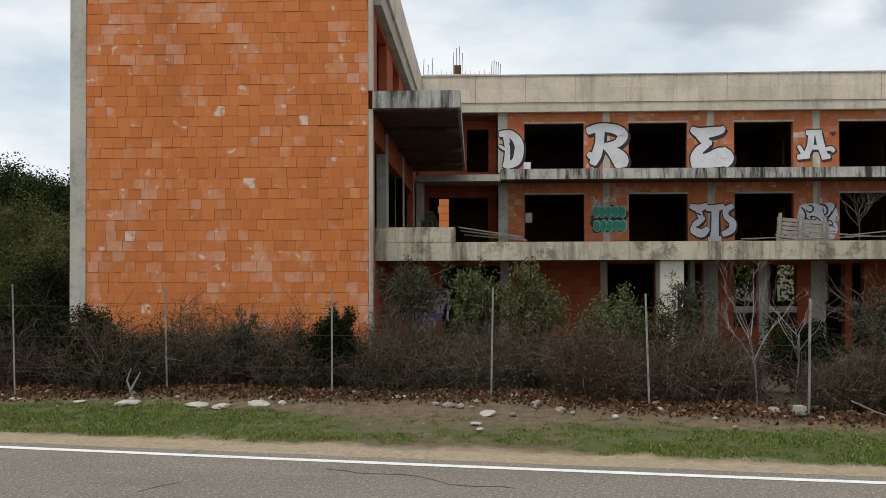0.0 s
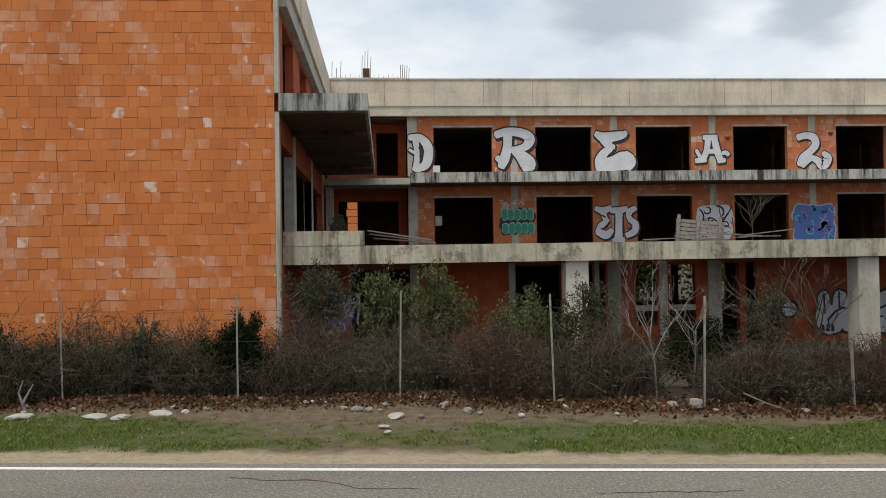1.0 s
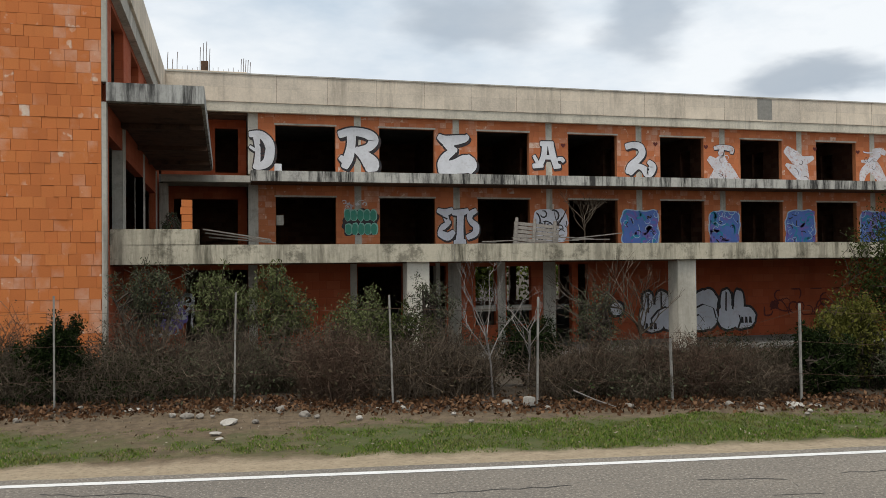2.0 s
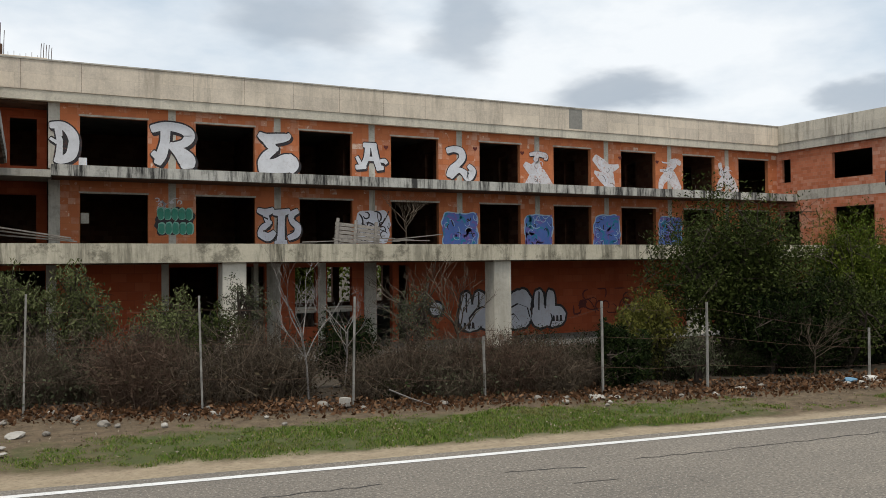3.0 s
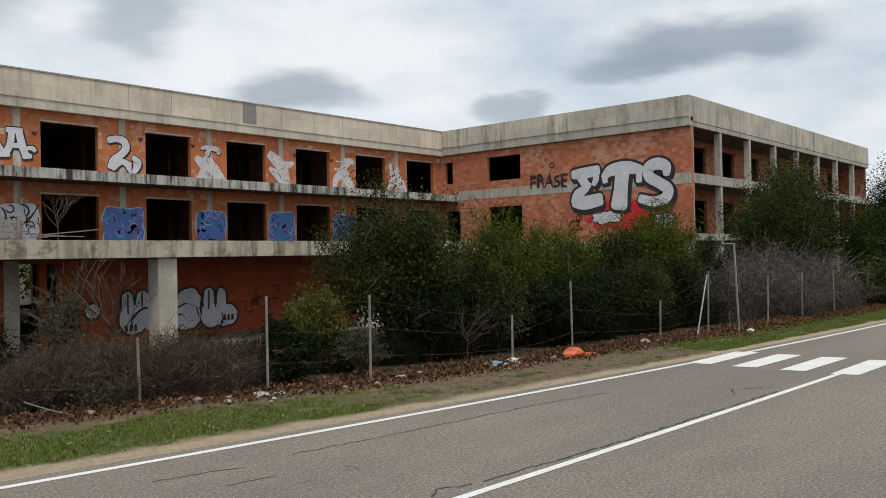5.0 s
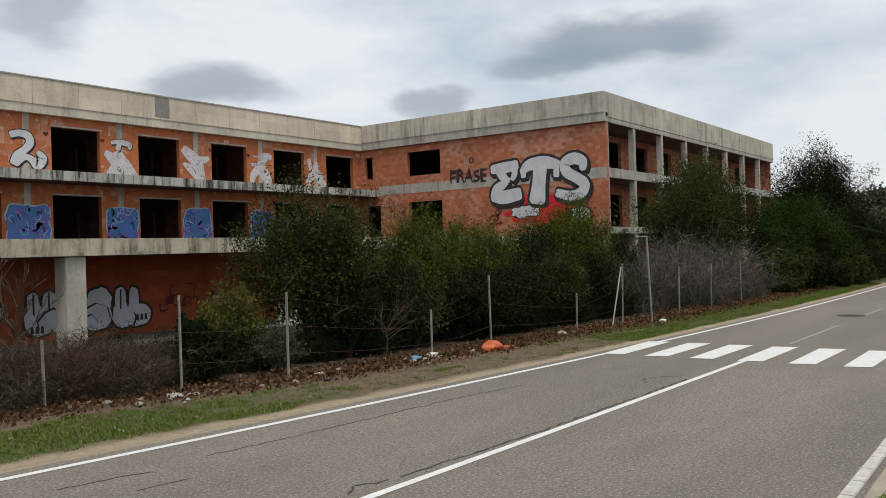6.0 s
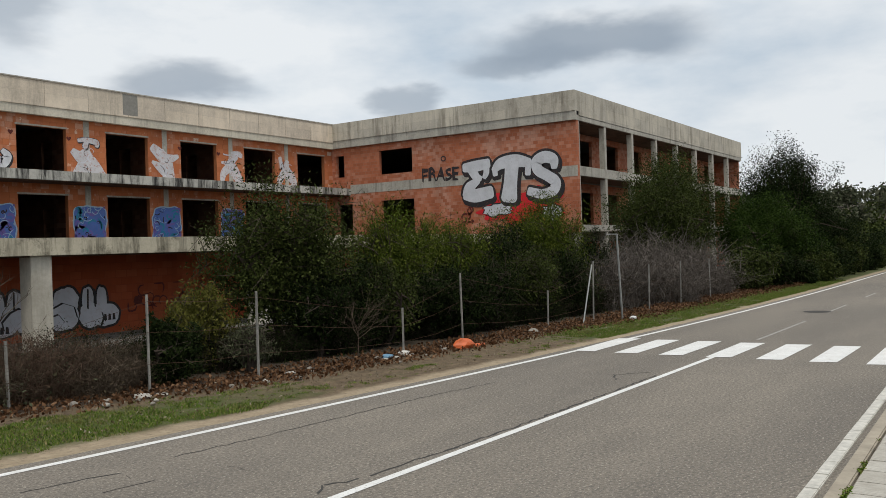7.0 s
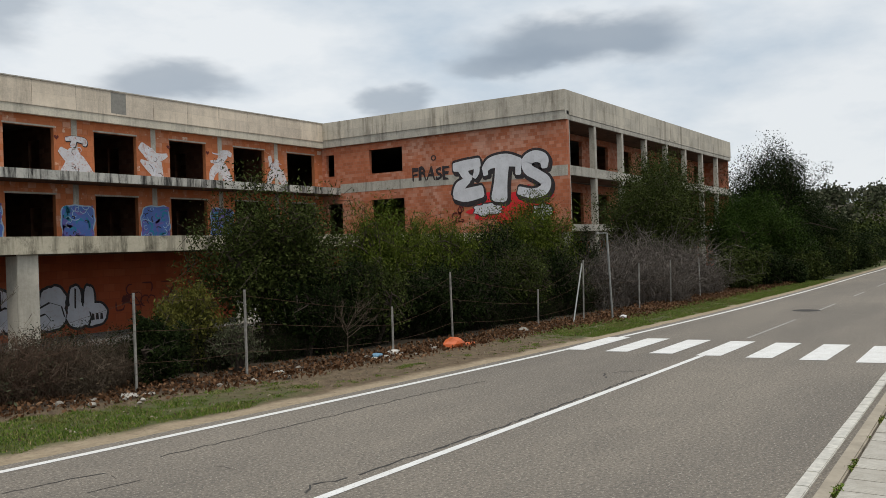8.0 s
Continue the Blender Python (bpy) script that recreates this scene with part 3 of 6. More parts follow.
def stripe(name, xs, line, wide, label, z=0.005, mat=None):
    rows = [[(x, float(line(max(x, -14))) - wide / 2 + 0.006 * noise.noise((x * 3, 1, 0)), z), (x, float(line(max(x, -14))) + wide / 2 + 0.006 * noise.noise((x * 3, 8, 0)), z)] for x in xs]
    tagged(new(name, sheet(name, None, rows, mat or M_PAINT)), label, "road marking", kind="structure")


stripe("far_edge_line", np.arange(-30, 130, 0.5), far_line, 0.115, "white painted edge line on the asphalt")
stripe("centre_line", np.arange(-20, 16.6, 0.5), mid_line, 0.105, "white painted centre line on the asphalt")
stripe("centre_line", np.arange(19.4, 24, 0.5), mid_line, 0.07, "worn faded centre line past the crossing", mat=M_FADED)
for i in range(8):
    stripe("centre_line", np.arange(27 + 6 * i, 30 + 6 * i, 0.5), mid_line, 0.07, "worn faded centre dash on the asphalt", mat=M_FADED)
M_KERBW = plain("worn_white_kerb_paint", (0.62, 0.59, 0.52), 0.8, vary=0.35, scale=11)
rnd = random.Random(44)
for i in range(56):
    x = 2.0 + 0.5 * i
    o = obj("kerb_stone", boxes((x, 1.455, -0.1, x + 0.492, 1.575, 0.022 + rnd.uniform(0, 0.006)), bevel=0.008), M_KERBW, "white-painted flush kerb stone along the road edge", "kerb", "white kerb stones", kind="structure")
for i in range(7):
    y = 7.52 - 0.9 * i
    bm = bmesh.new()
    q = [(16.34 + 0.01 * i, y), (18.70 + 0.02 * i, y - 0.02), (18.82 + 0.01 * i, y - 0.50), (16.44 + 0.01 * i, y - 0.44)]
    bm.faces.new([bm.verts.new((a, b, 0.007)) for a, b in q])
    tagged(obj("crossing_stripe", bm, M_PAINT, "white painted stripe of the pedestrian crossing", "road marking"), group="stripes of the pedestrian crossing", kind="structure")
obj("kerb", boxes((-20, 1.235, -0.2, 60, 1.372, 0.05), bevel=0.015), plain("kerb_concrete", (0.40, 0.345, 0.265), 0.9, vary=0.35, scale=3), "low grey concrete kerb along the pavement", "kerb", kind="structure")
pave = obj("pavement", boxes((-20, -6, -0.2, 60, 1.215, 0.03)), plain("pavement_bed", (0.30, 0.27, 0.23), 0.95, vary=0.4), "pavement of pale square concrete tiles", "pavement", kind="structure")

# cracks in the asphalt: dark tar-filled strips
M_CRACK = plain("dark_crack", (0.06, 0.055, 0.05), 0.95)


def crack(points, wide=0.022):
    rng = random.Random(len(points) * 7 + int(points[0][0] * 10))
    pts = []
    for (a, b), (c, d) in zip(points, points[1:]):
        n = max(2, int(math.hypot(c - a, d - b) / 0.12))
        for i in range(n):
            pts.append((a + (c - a) * i / n + rng.uniform(-0.03, 0.03), b + (d - b) * i / n + rng.uniform(-0.03, 0.03)))
    rows = [[(x, y - wide * rng.uniform(0.15, 0.75), 0.003), (x, y + wide * rng.uniform(0.15, 0.75), 0.003)] for x, y in pts]
    tagged(new("road_crack", sheet("road_crack", None, rows, M_CRACK)), "thin dark crack in the asphalt", "crack", "cracks in the asphalt", kind="structure")


for c in CRACKS:
    crack(*c)

# ---------------------------------------------------------------- the building
# levels: terrace slab 2.32 to 2.82, balcony slab 5.90 to 6.35, roof slab 9.12 to 9.55, parapet to 10.78
YF, XR, XW, YW = 38.31, 43.66, -2.57, 21.58
BAYS = [(2.44, 5.16), (7.20, 9.86), (11.98, 14.63), (16.69, 19.33), (21.75, 24.25), (26.42, 28.94), (31.08, 33.62), (35.75, 38.30), (40.30, 42.88)]
holes = [(a, 2.82, b, 5.33) for a, b in BAYS] + [(a, 6.25, b, 8.60) for a, b in BAYS]
wall_x("wall_main", 1.67, XR, YF, YF + 0.25, 2.4, 9.12, holes, M_BRICK, "long facade of orange clay blocks with rows of empty openings")
# concrete posts between the bays, a little proud of the blockwork
for a, b in zip([1.45] + [(p[1] + q[0]) / 2 for p, q in zip(BAYS, BAYS[1:])], [1.45] * 9):
    w = 0.22 if a == 1.45 else 0.16
    for z0, z1 in ((2.83, 5.89), (6.36, 9.11)):
        obj("facade_column", boxes((a - w, YF - 0.012, z0, a + w, YF + 0.27, z1)), M_CONC, "narrow grey concrete column in the block wall", "column", "columns of the long facade", kind="structure")
# lintels over the openings
for a, b in BAYS:
    for z in (5.33, 8.60):
        obj("lintel", boxes((a - 0.05, YF - 0.013, z, b + 0.05, YF + 0.2, z + 0.08)), M_CONC, "thin concrete lintel over an empty opening", "lintel", "lintels of the long facade", kind="structure")

# slabs
obj("balcony_slab", boxes((1.30, 36.73, 5.90, XR, YF, 6.35)), M_EDGE, "long concrete balcony slab with black water streaks", "balcony", kind="structure")
obj("terrace_slab", boxes((XW, 22.2, 2.33, 60, YF + 0.0, 2.82)), M_TERR, "long stained concrete terrace slab over the ground floor", "terrace", kind="structure")
# unseen dark layer over the slab, added to cut light bounced onto the facade
obj("terrace_floor", boxes((XW, 22.5, 2.81, 60, YF - 0.01, 2.826)), plain("bounce_cutting_screed", (0.12, 0.105, 0.085), 0.95, vary=0.5, scale=1.0), "dark terrace floor layer that cuts bounced light", "floor", kind="structure")
obj("terrace_upstand", boxes((XW, 22.19, 2.82, -0.42, 22.45, 3.22), bevel=0.012), M_TERR, "short raised concrete parapet on the terrace edge", "parapet", kind="structure")
obj("upper_floor", boxes((-10.4, YF + 0.25, 5.95, 78, 47, 6.3), (-10.4, YW + 0.3, 5.95, XW - 0.26, YF + 0.25, 6.3), (XR + 0.26, 22.0, 5.95, 78, YF + 0.25, 6.3)), M_FLOOR, "rough concrete upper floor", "floor", kind="structure")
obj("first_floor", boxes((-10.4, YF + 0.01, 2.4, 78, 47, 2.8), (-10.4, YW + 0.3, 2.4, XW - 0.26, YF, 2.8)), M_FLOOR, "rough concrete first floor", "floor", kind="structure")
obj("roof_slab", boxes((-10.4, YF - 0.02, 9.125, 78, 47, 9.5), (-10.4, YW + 0.3, 9.125, XW - 0.26, YF - 0.02, 9.5), (XR + 0.26, 20.3, 9.125, 78, YF - 0.02, 9.5)), M_FLOOR, "flat concrete roof slab", "roof", kind="structure")
# thin dark sheets under the slabs, coloured to deepen shade on walls below
obj("balcony_soffit", boxes((1.34, 36.80, 5.86, XR - 0.02, YF - 0.03, 5.896)), M_SOFF, "dark sheet under the long balcony slab, coloured as shade", "ceiling", kind="structure")
obj("terrace_soffit", boxes((XW + 0.05, 22.40, 2.29, 60, 25.17, 2.326)), M_SOFF, "dark sheet under the terrace slab, coloured as shade", "ceiling", kind="structure")
# roof edge band and parapet of the long facade
obj("roof_band", boxes((XW, YF - 0.30, 9.10, XR - 0.001, YF - 0.02, 9.52)), M_BAND, "grey concrete roof edge band", "trim", kind="structure")
obj("parapet", boxes((XW, YF - 0.34, 9.525, XR, YF - 0.09, 10.74)), M_PARA, "pale rendered roof parapet", "parapet", kind="structure")
obj("parapet_coping", boxes((XW, YF - 0.38, 10.74, XR - 0.2, YF - 0.05, 10.80)), M_CONC, "thin coping on the parapet", "trim", kind="structure")
obj("parapet_patch", boxes((27.25, YF - 0.345, 9.62, 28.14, YF - 0.2, 10.70)), plain("grey_patch", (0.30, 0.285, 0.25), 0.9), "grey repaired panel in the parapet", "panel", kind="structure")
# panel joints of the parapet
for i in range(20):
    x = 0.2 + 2.28 * i
    obj("parapet_joint", boxes((x, YF - 0.343, 9.53, x + 0.010, YF - 0.3, 10.74)), M_SOFF, "thin dark joint between parapet panels", "joint", "joints of the parapet", kind="structure")

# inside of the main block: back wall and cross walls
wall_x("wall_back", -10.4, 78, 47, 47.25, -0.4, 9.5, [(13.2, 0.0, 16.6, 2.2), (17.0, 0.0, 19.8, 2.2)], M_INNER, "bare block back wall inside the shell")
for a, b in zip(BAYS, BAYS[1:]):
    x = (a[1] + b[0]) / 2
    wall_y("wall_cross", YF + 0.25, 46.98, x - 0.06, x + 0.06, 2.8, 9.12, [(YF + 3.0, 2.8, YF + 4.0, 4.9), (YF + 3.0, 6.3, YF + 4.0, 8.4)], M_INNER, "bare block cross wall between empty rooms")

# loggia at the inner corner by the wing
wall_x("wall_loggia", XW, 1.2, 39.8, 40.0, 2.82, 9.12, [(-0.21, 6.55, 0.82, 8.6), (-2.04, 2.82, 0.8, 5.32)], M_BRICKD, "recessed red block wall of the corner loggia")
obj("loggia_beam", boxes((-2.38, 36.73, 5.83, 1.28, 37.0, 6.12), (-2.38, 37.0, 5.9, 1.28, 39.8, 6.08)), M_CONC, "pale concrete beam and floor of the corner loggia", "beam", kind="structure")
obj("loggia_post", boxes((-2.5, 37.6, 2.82, -2.15, 37.95, 5.83)), M_CONC, "concrete post at the loggia corner", "column", kind="structure")
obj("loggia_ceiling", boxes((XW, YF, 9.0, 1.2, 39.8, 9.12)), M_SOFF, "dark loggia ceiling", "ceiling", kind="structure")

# ground floor under the terrace
YG = 25.2
gh = [(-0.9, -0.4, 0.86, 2.15), (4.1, -0.4, 5.5, 2.2), (5.95, -0.4, 6.90, 2.2), (7.84, 0.3, 8.52, 2.16), (8.88, 0.3, 9.72, 2.16), (10.56, -0.4, 11.12, 2.2), (11.34, -0.4, 11.7, 2.2)]
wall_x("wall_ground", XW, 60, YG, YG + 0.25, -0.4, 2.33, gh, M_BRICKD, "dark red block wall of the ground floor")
for x, w in ((7.16, 0.21), (10.33, 0.21), (3.98, 0.10), (1.0, 0.13), (6.62, 0.07), (8.70, 0.13)):
    obj("ground_column", boxes((x - w, YG - 0.03, -0.4, x + w, YG + 0.28, 2.33)), M_CONC, "grey concrete column in the ground floor wall", "column", "ground floor columns", kind="structure")
for i in range(11):
    obj("railing_bar", boxes((7.90 + 0.165 * i, YG + 0.08, 0.3, 7.92 + 0.165 * i, YG + 0.1, 0.74)), M_RUST, "thin dark iron railing bar", "railing", "iron railing bars", kind="structure")
obj("window_rail", boxes((7.82, YG + 0.02, 0.74, 9.74, YG + 0.2, 0.92)), M_CONC, "pale concrete rail across a ground floor opening", "sill", kind="structure")
for x0, x1 in ((5.03, 5.66), (13.31, 13.92), (21.6, 22.2), (29.9, 30.5), (38.2, 38.8)):
    obj("terrace_column", boxes((x0, 22.35, -0.4, x1, 22.95, 2.33), bevel=0.015), M_COLUMN, "square pale concrete column under the terrace", "column", "columns under the terrace", kind="structure")
obj("ground_floor", boxes((-10.4, YW + 0.3, -0.6, 78, 47, -0.32)), M_FLOOR, "rough concrete ground floor", "floor", kind="structure")

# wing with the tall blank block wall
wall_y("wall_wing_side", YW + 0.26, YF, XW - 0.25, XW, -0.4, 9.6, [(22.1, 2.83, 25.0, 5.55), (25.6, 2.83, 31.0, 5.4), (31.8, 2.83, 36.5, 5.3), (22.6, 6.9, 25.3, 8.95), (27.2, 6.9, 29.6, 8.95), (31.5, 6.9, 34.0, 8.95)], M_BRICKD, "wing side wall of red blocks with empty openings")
for y in (24.95, 31.0, 36.55):
    obj("wing_column", boxes((XW - 0.28, y, 2.83, XW + 0.012, y + 0.7, 6.24)), M_CONC, "weathered column between openings of the wing", "column", kind="structure")
obj("wing_corner_column", boxes((XW - 0.10, YW - 0.005, -0.4, XW + 0.01, YW + 0.26, 6.29), (XW - 0.10, YW - 0.005, 6.78, XW + 0.01, YW + 0.26, 10.78)), M_CONC, "grey concrete corner post of the wing", "column", kind="structure")
obj("wing_left_column", boxes((-10.58, YW - 0.03, -0.4, -10.16, YW + 0.3, 10.78)), M_CONC, "rough concrete column on the wing's edge", "column", kind="structure")
wall_y("wall_wing_outer", YW + 0.3, 47, -10.48, -10.22, -0.4, 9.6, [], M_BRICKD, "outer side wall of the wing")
obj("wing_parapet", boxes((XW - 0.02, YW, 9.62, XW + 0.30, YF - 0.34, 10.78)), M_PARA, "pale rendered parapet along the wing", "parapet", kind="structure")
obj("wing_roof_band", boxes((XW - 0.02, YW + 0.26, 9.1, XW + 0.22, YF - 0.3, 9.615)), M_CONC, "concrete roof edge band of the wing", "trim", kind="structure")
obj("wing_canopy", boxes((XW, YW, 6.31, -0.27, YF - 1.6, 6.77), bevel=0.01), concrete("canopy_concrete", (0.46, 0.45, 0.41), (0.03, 0.028, 0.026), 1.0, 0.35, None, 0.8), "long cantilevered concrete balcony slab stained black", "balcony", kind="structure")
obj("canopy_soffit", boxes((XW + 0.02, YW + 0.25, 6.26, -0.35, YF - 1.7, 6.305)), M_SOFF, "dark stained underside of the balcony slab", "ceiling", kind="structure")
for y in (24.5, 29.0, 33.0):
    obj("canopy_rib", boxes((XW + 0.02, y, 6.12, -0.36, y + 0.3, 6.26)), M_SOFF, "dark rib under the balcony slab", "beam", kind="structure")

# right wing
rh = [(37.22, 7.15, 37.92, 8.62), (31.52, 7.10, 34.2, 8.66), (31.45, 3.0, 34.13, 5.39), (36.6, 3.0, 37.9, 5.3)]
wall_y("wall_right", 20.02, YF, XR, XR + 0.25, 2.82, 9.12, rh, M_BRICKR, "pale orange block wall of the far wing with few openings")
obj("right_band", boxes((XR - 0.012, 20.03, 5.98, XR + 0.2, 36.72, 6.58)), M_CONC, "grey concrete band across the far wing", "trim", kind="structure")
obj("right_roof_band", boxes((XR - 0.22, 20.0, 9.12, XR + 0.26, YF - 0.301, 9.62)), M_CONC, "concrete roof edge band of the far wing", "trim", kind="structure")
obj("right_parapet", boxes((XR - 0.26, 20.0, 9.625, XR + 0.0, YF - 0.341, 10.78), (XR + 0.0, 20.0, 9.40, 78.0, 20.25, 10.78)), M_PARAG, "pale rendered parapet of the far wing", "parapet", kind="structure")
# front of the right wing: open galleries with slender columns
for z0, z1 in ((2.86, 3.24), (6.02, 6.56), (9.12, 9.38)):
    obj("gallery_slab", boxes((XR + 0.25, 20.02, z0, 78, 22.6, z1)), M_CONC, "concrete gallery slab of the far wing", "slab", kind="structure")
for i in range(8):
    x = XR + (0.30 if i == 0 else -0.30 + 4.36 * i)
    for z0, z1 in ((3.24, 6.02), (6.56, 9.12)):
        obj("gallery_column", boxes((x - 0.22, 20.04, z0, x + 0.08, 20.38, z1)), M_CONC, "slender square concrete gallery column", "column", "columns of the far gallery", kind="structure")
    obj("gallery_column", boxes((x - 0.24, 20.04, -0.4, x + 0.10, 20.5, 2.86)), M_CONC, "slender square concrete gallery column", "column", "columns of the far gallery", kind="structure")
# dark sheets under the gallery slabs paint in the shade there
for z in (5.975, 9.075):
    obj("gallery_soffit", boxes((XR + 0.27, 20.06, z, 77.9, 22.38, z + 0.04)), M_SOFF, "dark sheet under the gallery slab, coloured as shade", "ceiling", kind="structure")
gal = []
for i in range(8):
    x = XR + 0.7 + 4.36 * i
    gal += [(x, 3.3, x + 2.2, 5.4), (x, 6.6, x + 2.2, 8.7)]
wall_x("wall_gallery", XR + 0.25, 78, 22.4, 22.6, 2.86, 9.12, gal, M_BRICKR, "block wall at the back of the open galleries")
wall_x("wall_gallery_ground", XR, 78, 23.4, 23.6, -0.4, 2.86, [], M_BRICKD, "ground floor wall under the galleries")
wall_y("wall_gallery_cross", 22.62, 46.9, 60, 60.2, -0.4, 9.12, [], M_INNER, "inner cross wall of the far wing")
wall_y("wall_end", 20.3, 47, 78, 78.25, -0.4, 9.6, [], M_BRICKR, "end wall of the far wing")


# ---------------------------------------------------------------- plants
def prisms(p0, p1, r0, r1):
    """Three-sided twigs between two arrays of points."""
    d = p1 - p0
    d = d / (np.linalg.norm(d, axis=1, keepdims=True) + 1e-9)
    u = np.cross(d, np.array([0.37, 0.61, 0.70]))
    u /= np.linalg.norm(u, axis=1, keepdims=True) + 1e-9
    w = np.cross(d, u)
    out = []
    for p, r in ((p0, r0), (p1, r1)):
        for a in (0, 2.094, 4.189):
            out.append(p + np.reshape(r, (-1, 1)) * (math.cos(a) * u + math.sin(a) * w))
    v = np.stack(out, 1).reshape(-1, 3)
    b = np.arange(len(p0))[:, None] * 6
    f = np.concatenate([b + np.array([[0, 1, 4, 3]]), b + np.array([[1, 2, 5, 4]]), b + np.array([[2, 0, 3, 5]])], 1).reshape(-1, 4)
    return v, f


def leaves(rng, p, size, slim=0.42, droop=0.0):
    """Rhombic leaves at points."""
    n = len(p)
    d = rng.normal(size=(n, 3))
    d[:, 2] -= droop
    d /= np.linalg.norm(d, axis=1, keepdims=True)
    e = np.cross(d, rng.normal(size=(n, 3)))
    e /= np.linalg.norm(e, axis=1, keepdims=True)
    s = size * rng.uniform(0.6, 1.3, (n, 1))
    v = np.stack([p - d * s / 2, p + e * s * slim / 2, p + d * s / 2, p - e * s * slim / 2], 1).reshape(-1, 3)
    return v, np.arange(4 * n).reshape(n, 4)


def clump_centres(rng, n, rx, ry, rz, rough=0.4, hollow=0.45):
    d = rng.normal(size=(n, 3))
    d /= np.linalg.norm(d, axis=1, keepdims=True)
    s = rng.uniform(0, 50)
    k = np.array([1 - rough / 2 + rough * 1.5 * noise.noise((q[0] * 1.9 + s, q[1] * 1.9, q[2] * 1.9)) for q in d])
    r = (hollow + (1 - hollow) * rng.random(n) ** 0.55) * k
    return d * r[:, None] * np.array([rx, ry, rz])


def ribbons(rng, p0, p1, w):
    """Flat side twigs."""
    d = p1 - p0
    u = np.cross(d, rng.normal(size=d.shape))
    u /= np.linalg.norm(u, axis=1, keepdims=True) + 1e-9
    u *= np.reshape(w, (-1, 1))
    return np.stack([p0 - u, p0 + u, p1 + u * 0.4, p1 - u * 0.4], 1).reshape(-1, 3), np.arange(4 * len(p0)).reshape(-1, 4)


def grow(name, label, category, x, y, h, r, leaf_mat, bark_mat, seed, n=9000, leaf=0.075, base=0.15, clumps=130, trunks=4, slim=0.42, group="", spread=0.17, shape=1.0, ground=None, up=0.0, kind_thin=False):
    """A tree or bush: stems from the ground, limbs into the crown, and a crown of many leaves."""
    rng = np.random.default_rng(seed)
    rnd = random.Random(seed)
    z0 = float(ground_height(np.array(x), np.array(y))) if ground is None else ground
    root = empty(name, label, category, group, at=(x, y, z0))
    rz = (h - base) / 2
    mid = base + rz
    c = clump_centres(rng, clumps, r, r * 0.9, rz, 0.45, 0.3)
    c[:, 2] += mid
    c[:, :2] *= np.clip(0.72 + 0.4 * np.sqrt(np.clip(c[:, 2:3] / mid, 0, 1)), 0, 1) ** shape
    c[:, 2] = np.clip(c[:, 2], base * 0.6, None)
    per = rng.multinomial(n, np.full(clumps, 1 / clumps))
    idx = np.repeat(np.arange(clumps), per)
    sp = spread * r * rng.uniform(0.55, 1.25, clumps)[idx]
    p = c[idx] + np.clip(rng.normal(size=(n, 3)), -1.7, 1.7) * sp[:, None] * np.array([0.62, 0.62, 0.75])
    p = p[p[:, 2] > 0.03]
    v, f = leaves(rng, p, leaf * 1.1, slim, -up)
    # the dense shaded inside of the crown
    m = int(5200 * max(r, 0.6))
    inner = c[rng.integers(0, clumps, m)] * np.array([0.62, 0.62, 0.80]) + rng.normal(size=(m, 3)) * 0.13 * r * (0.55 if kind_thin else 1.0)
    inner[:, 2] = np.maximum(inner[:, 2], 0.08)
    if not kind_thin:
        v2, f2 = leaves(rng, inner, 0.03 + 0.85 * leaf, 0.6)
        v, f = np.concatenate([v, v2]), np.concatenate([f, f2 + len(v)])
    crown = new("crown", np_mesh("crown", v, f, leaf_mat))
    crown.parent = root
    bm = bmesh.new()
    for k in range(trunks):
        a = rnd.uniform(0, 6.28)
        b = Vector((math.cos(a) * 0.05 * r, math.sin(a) * 0.05 * r, -0.1))
        t = Vector(c[rnd.randrange(clumps)])
        t.z = max(t.z, mid)
        m = b.lerp(t, 0.5) + Vector((rnd.uniform(-0.1, 0.1), rnd.uniform(-0.1, 0.1), 0.1)) * r
        rr = 0.035 + 0.012 * h
        tube(bm, [b, m, t], [rr, rr * 0.7, rr * 0.3], 6)
        for j in range(9):
            e = Vector(c[rnd.randrange(clumps)])
            s = m.lerp(t, rnd.random())
            tube(bm, [s, s.lerp(e, 0.5) + Vector((0, 0, 0.06 * r)), e], [rr * 0.4, rr * 0.28, rr * 0.12], 4)
    part("trunk", bm, bark_mat, root)
    # fine twigs that reach out of the crown
    q = c[rng.integers(0, clumps, clumps * 2)]
    out = q + np.clip(rng.normal(size=q.shape), -1.6, 1.6) * (0.2 * min(r, 1.5))
    v, f = prisms(q, out, np.full(len(q), 0.008), np.full(len(q), 0.003))
    tw = tagged(new("twig_spray", np_mesh("twig_spray", v, f, bark_mat)), kind="stuff")
    tw.parent = root
    return root


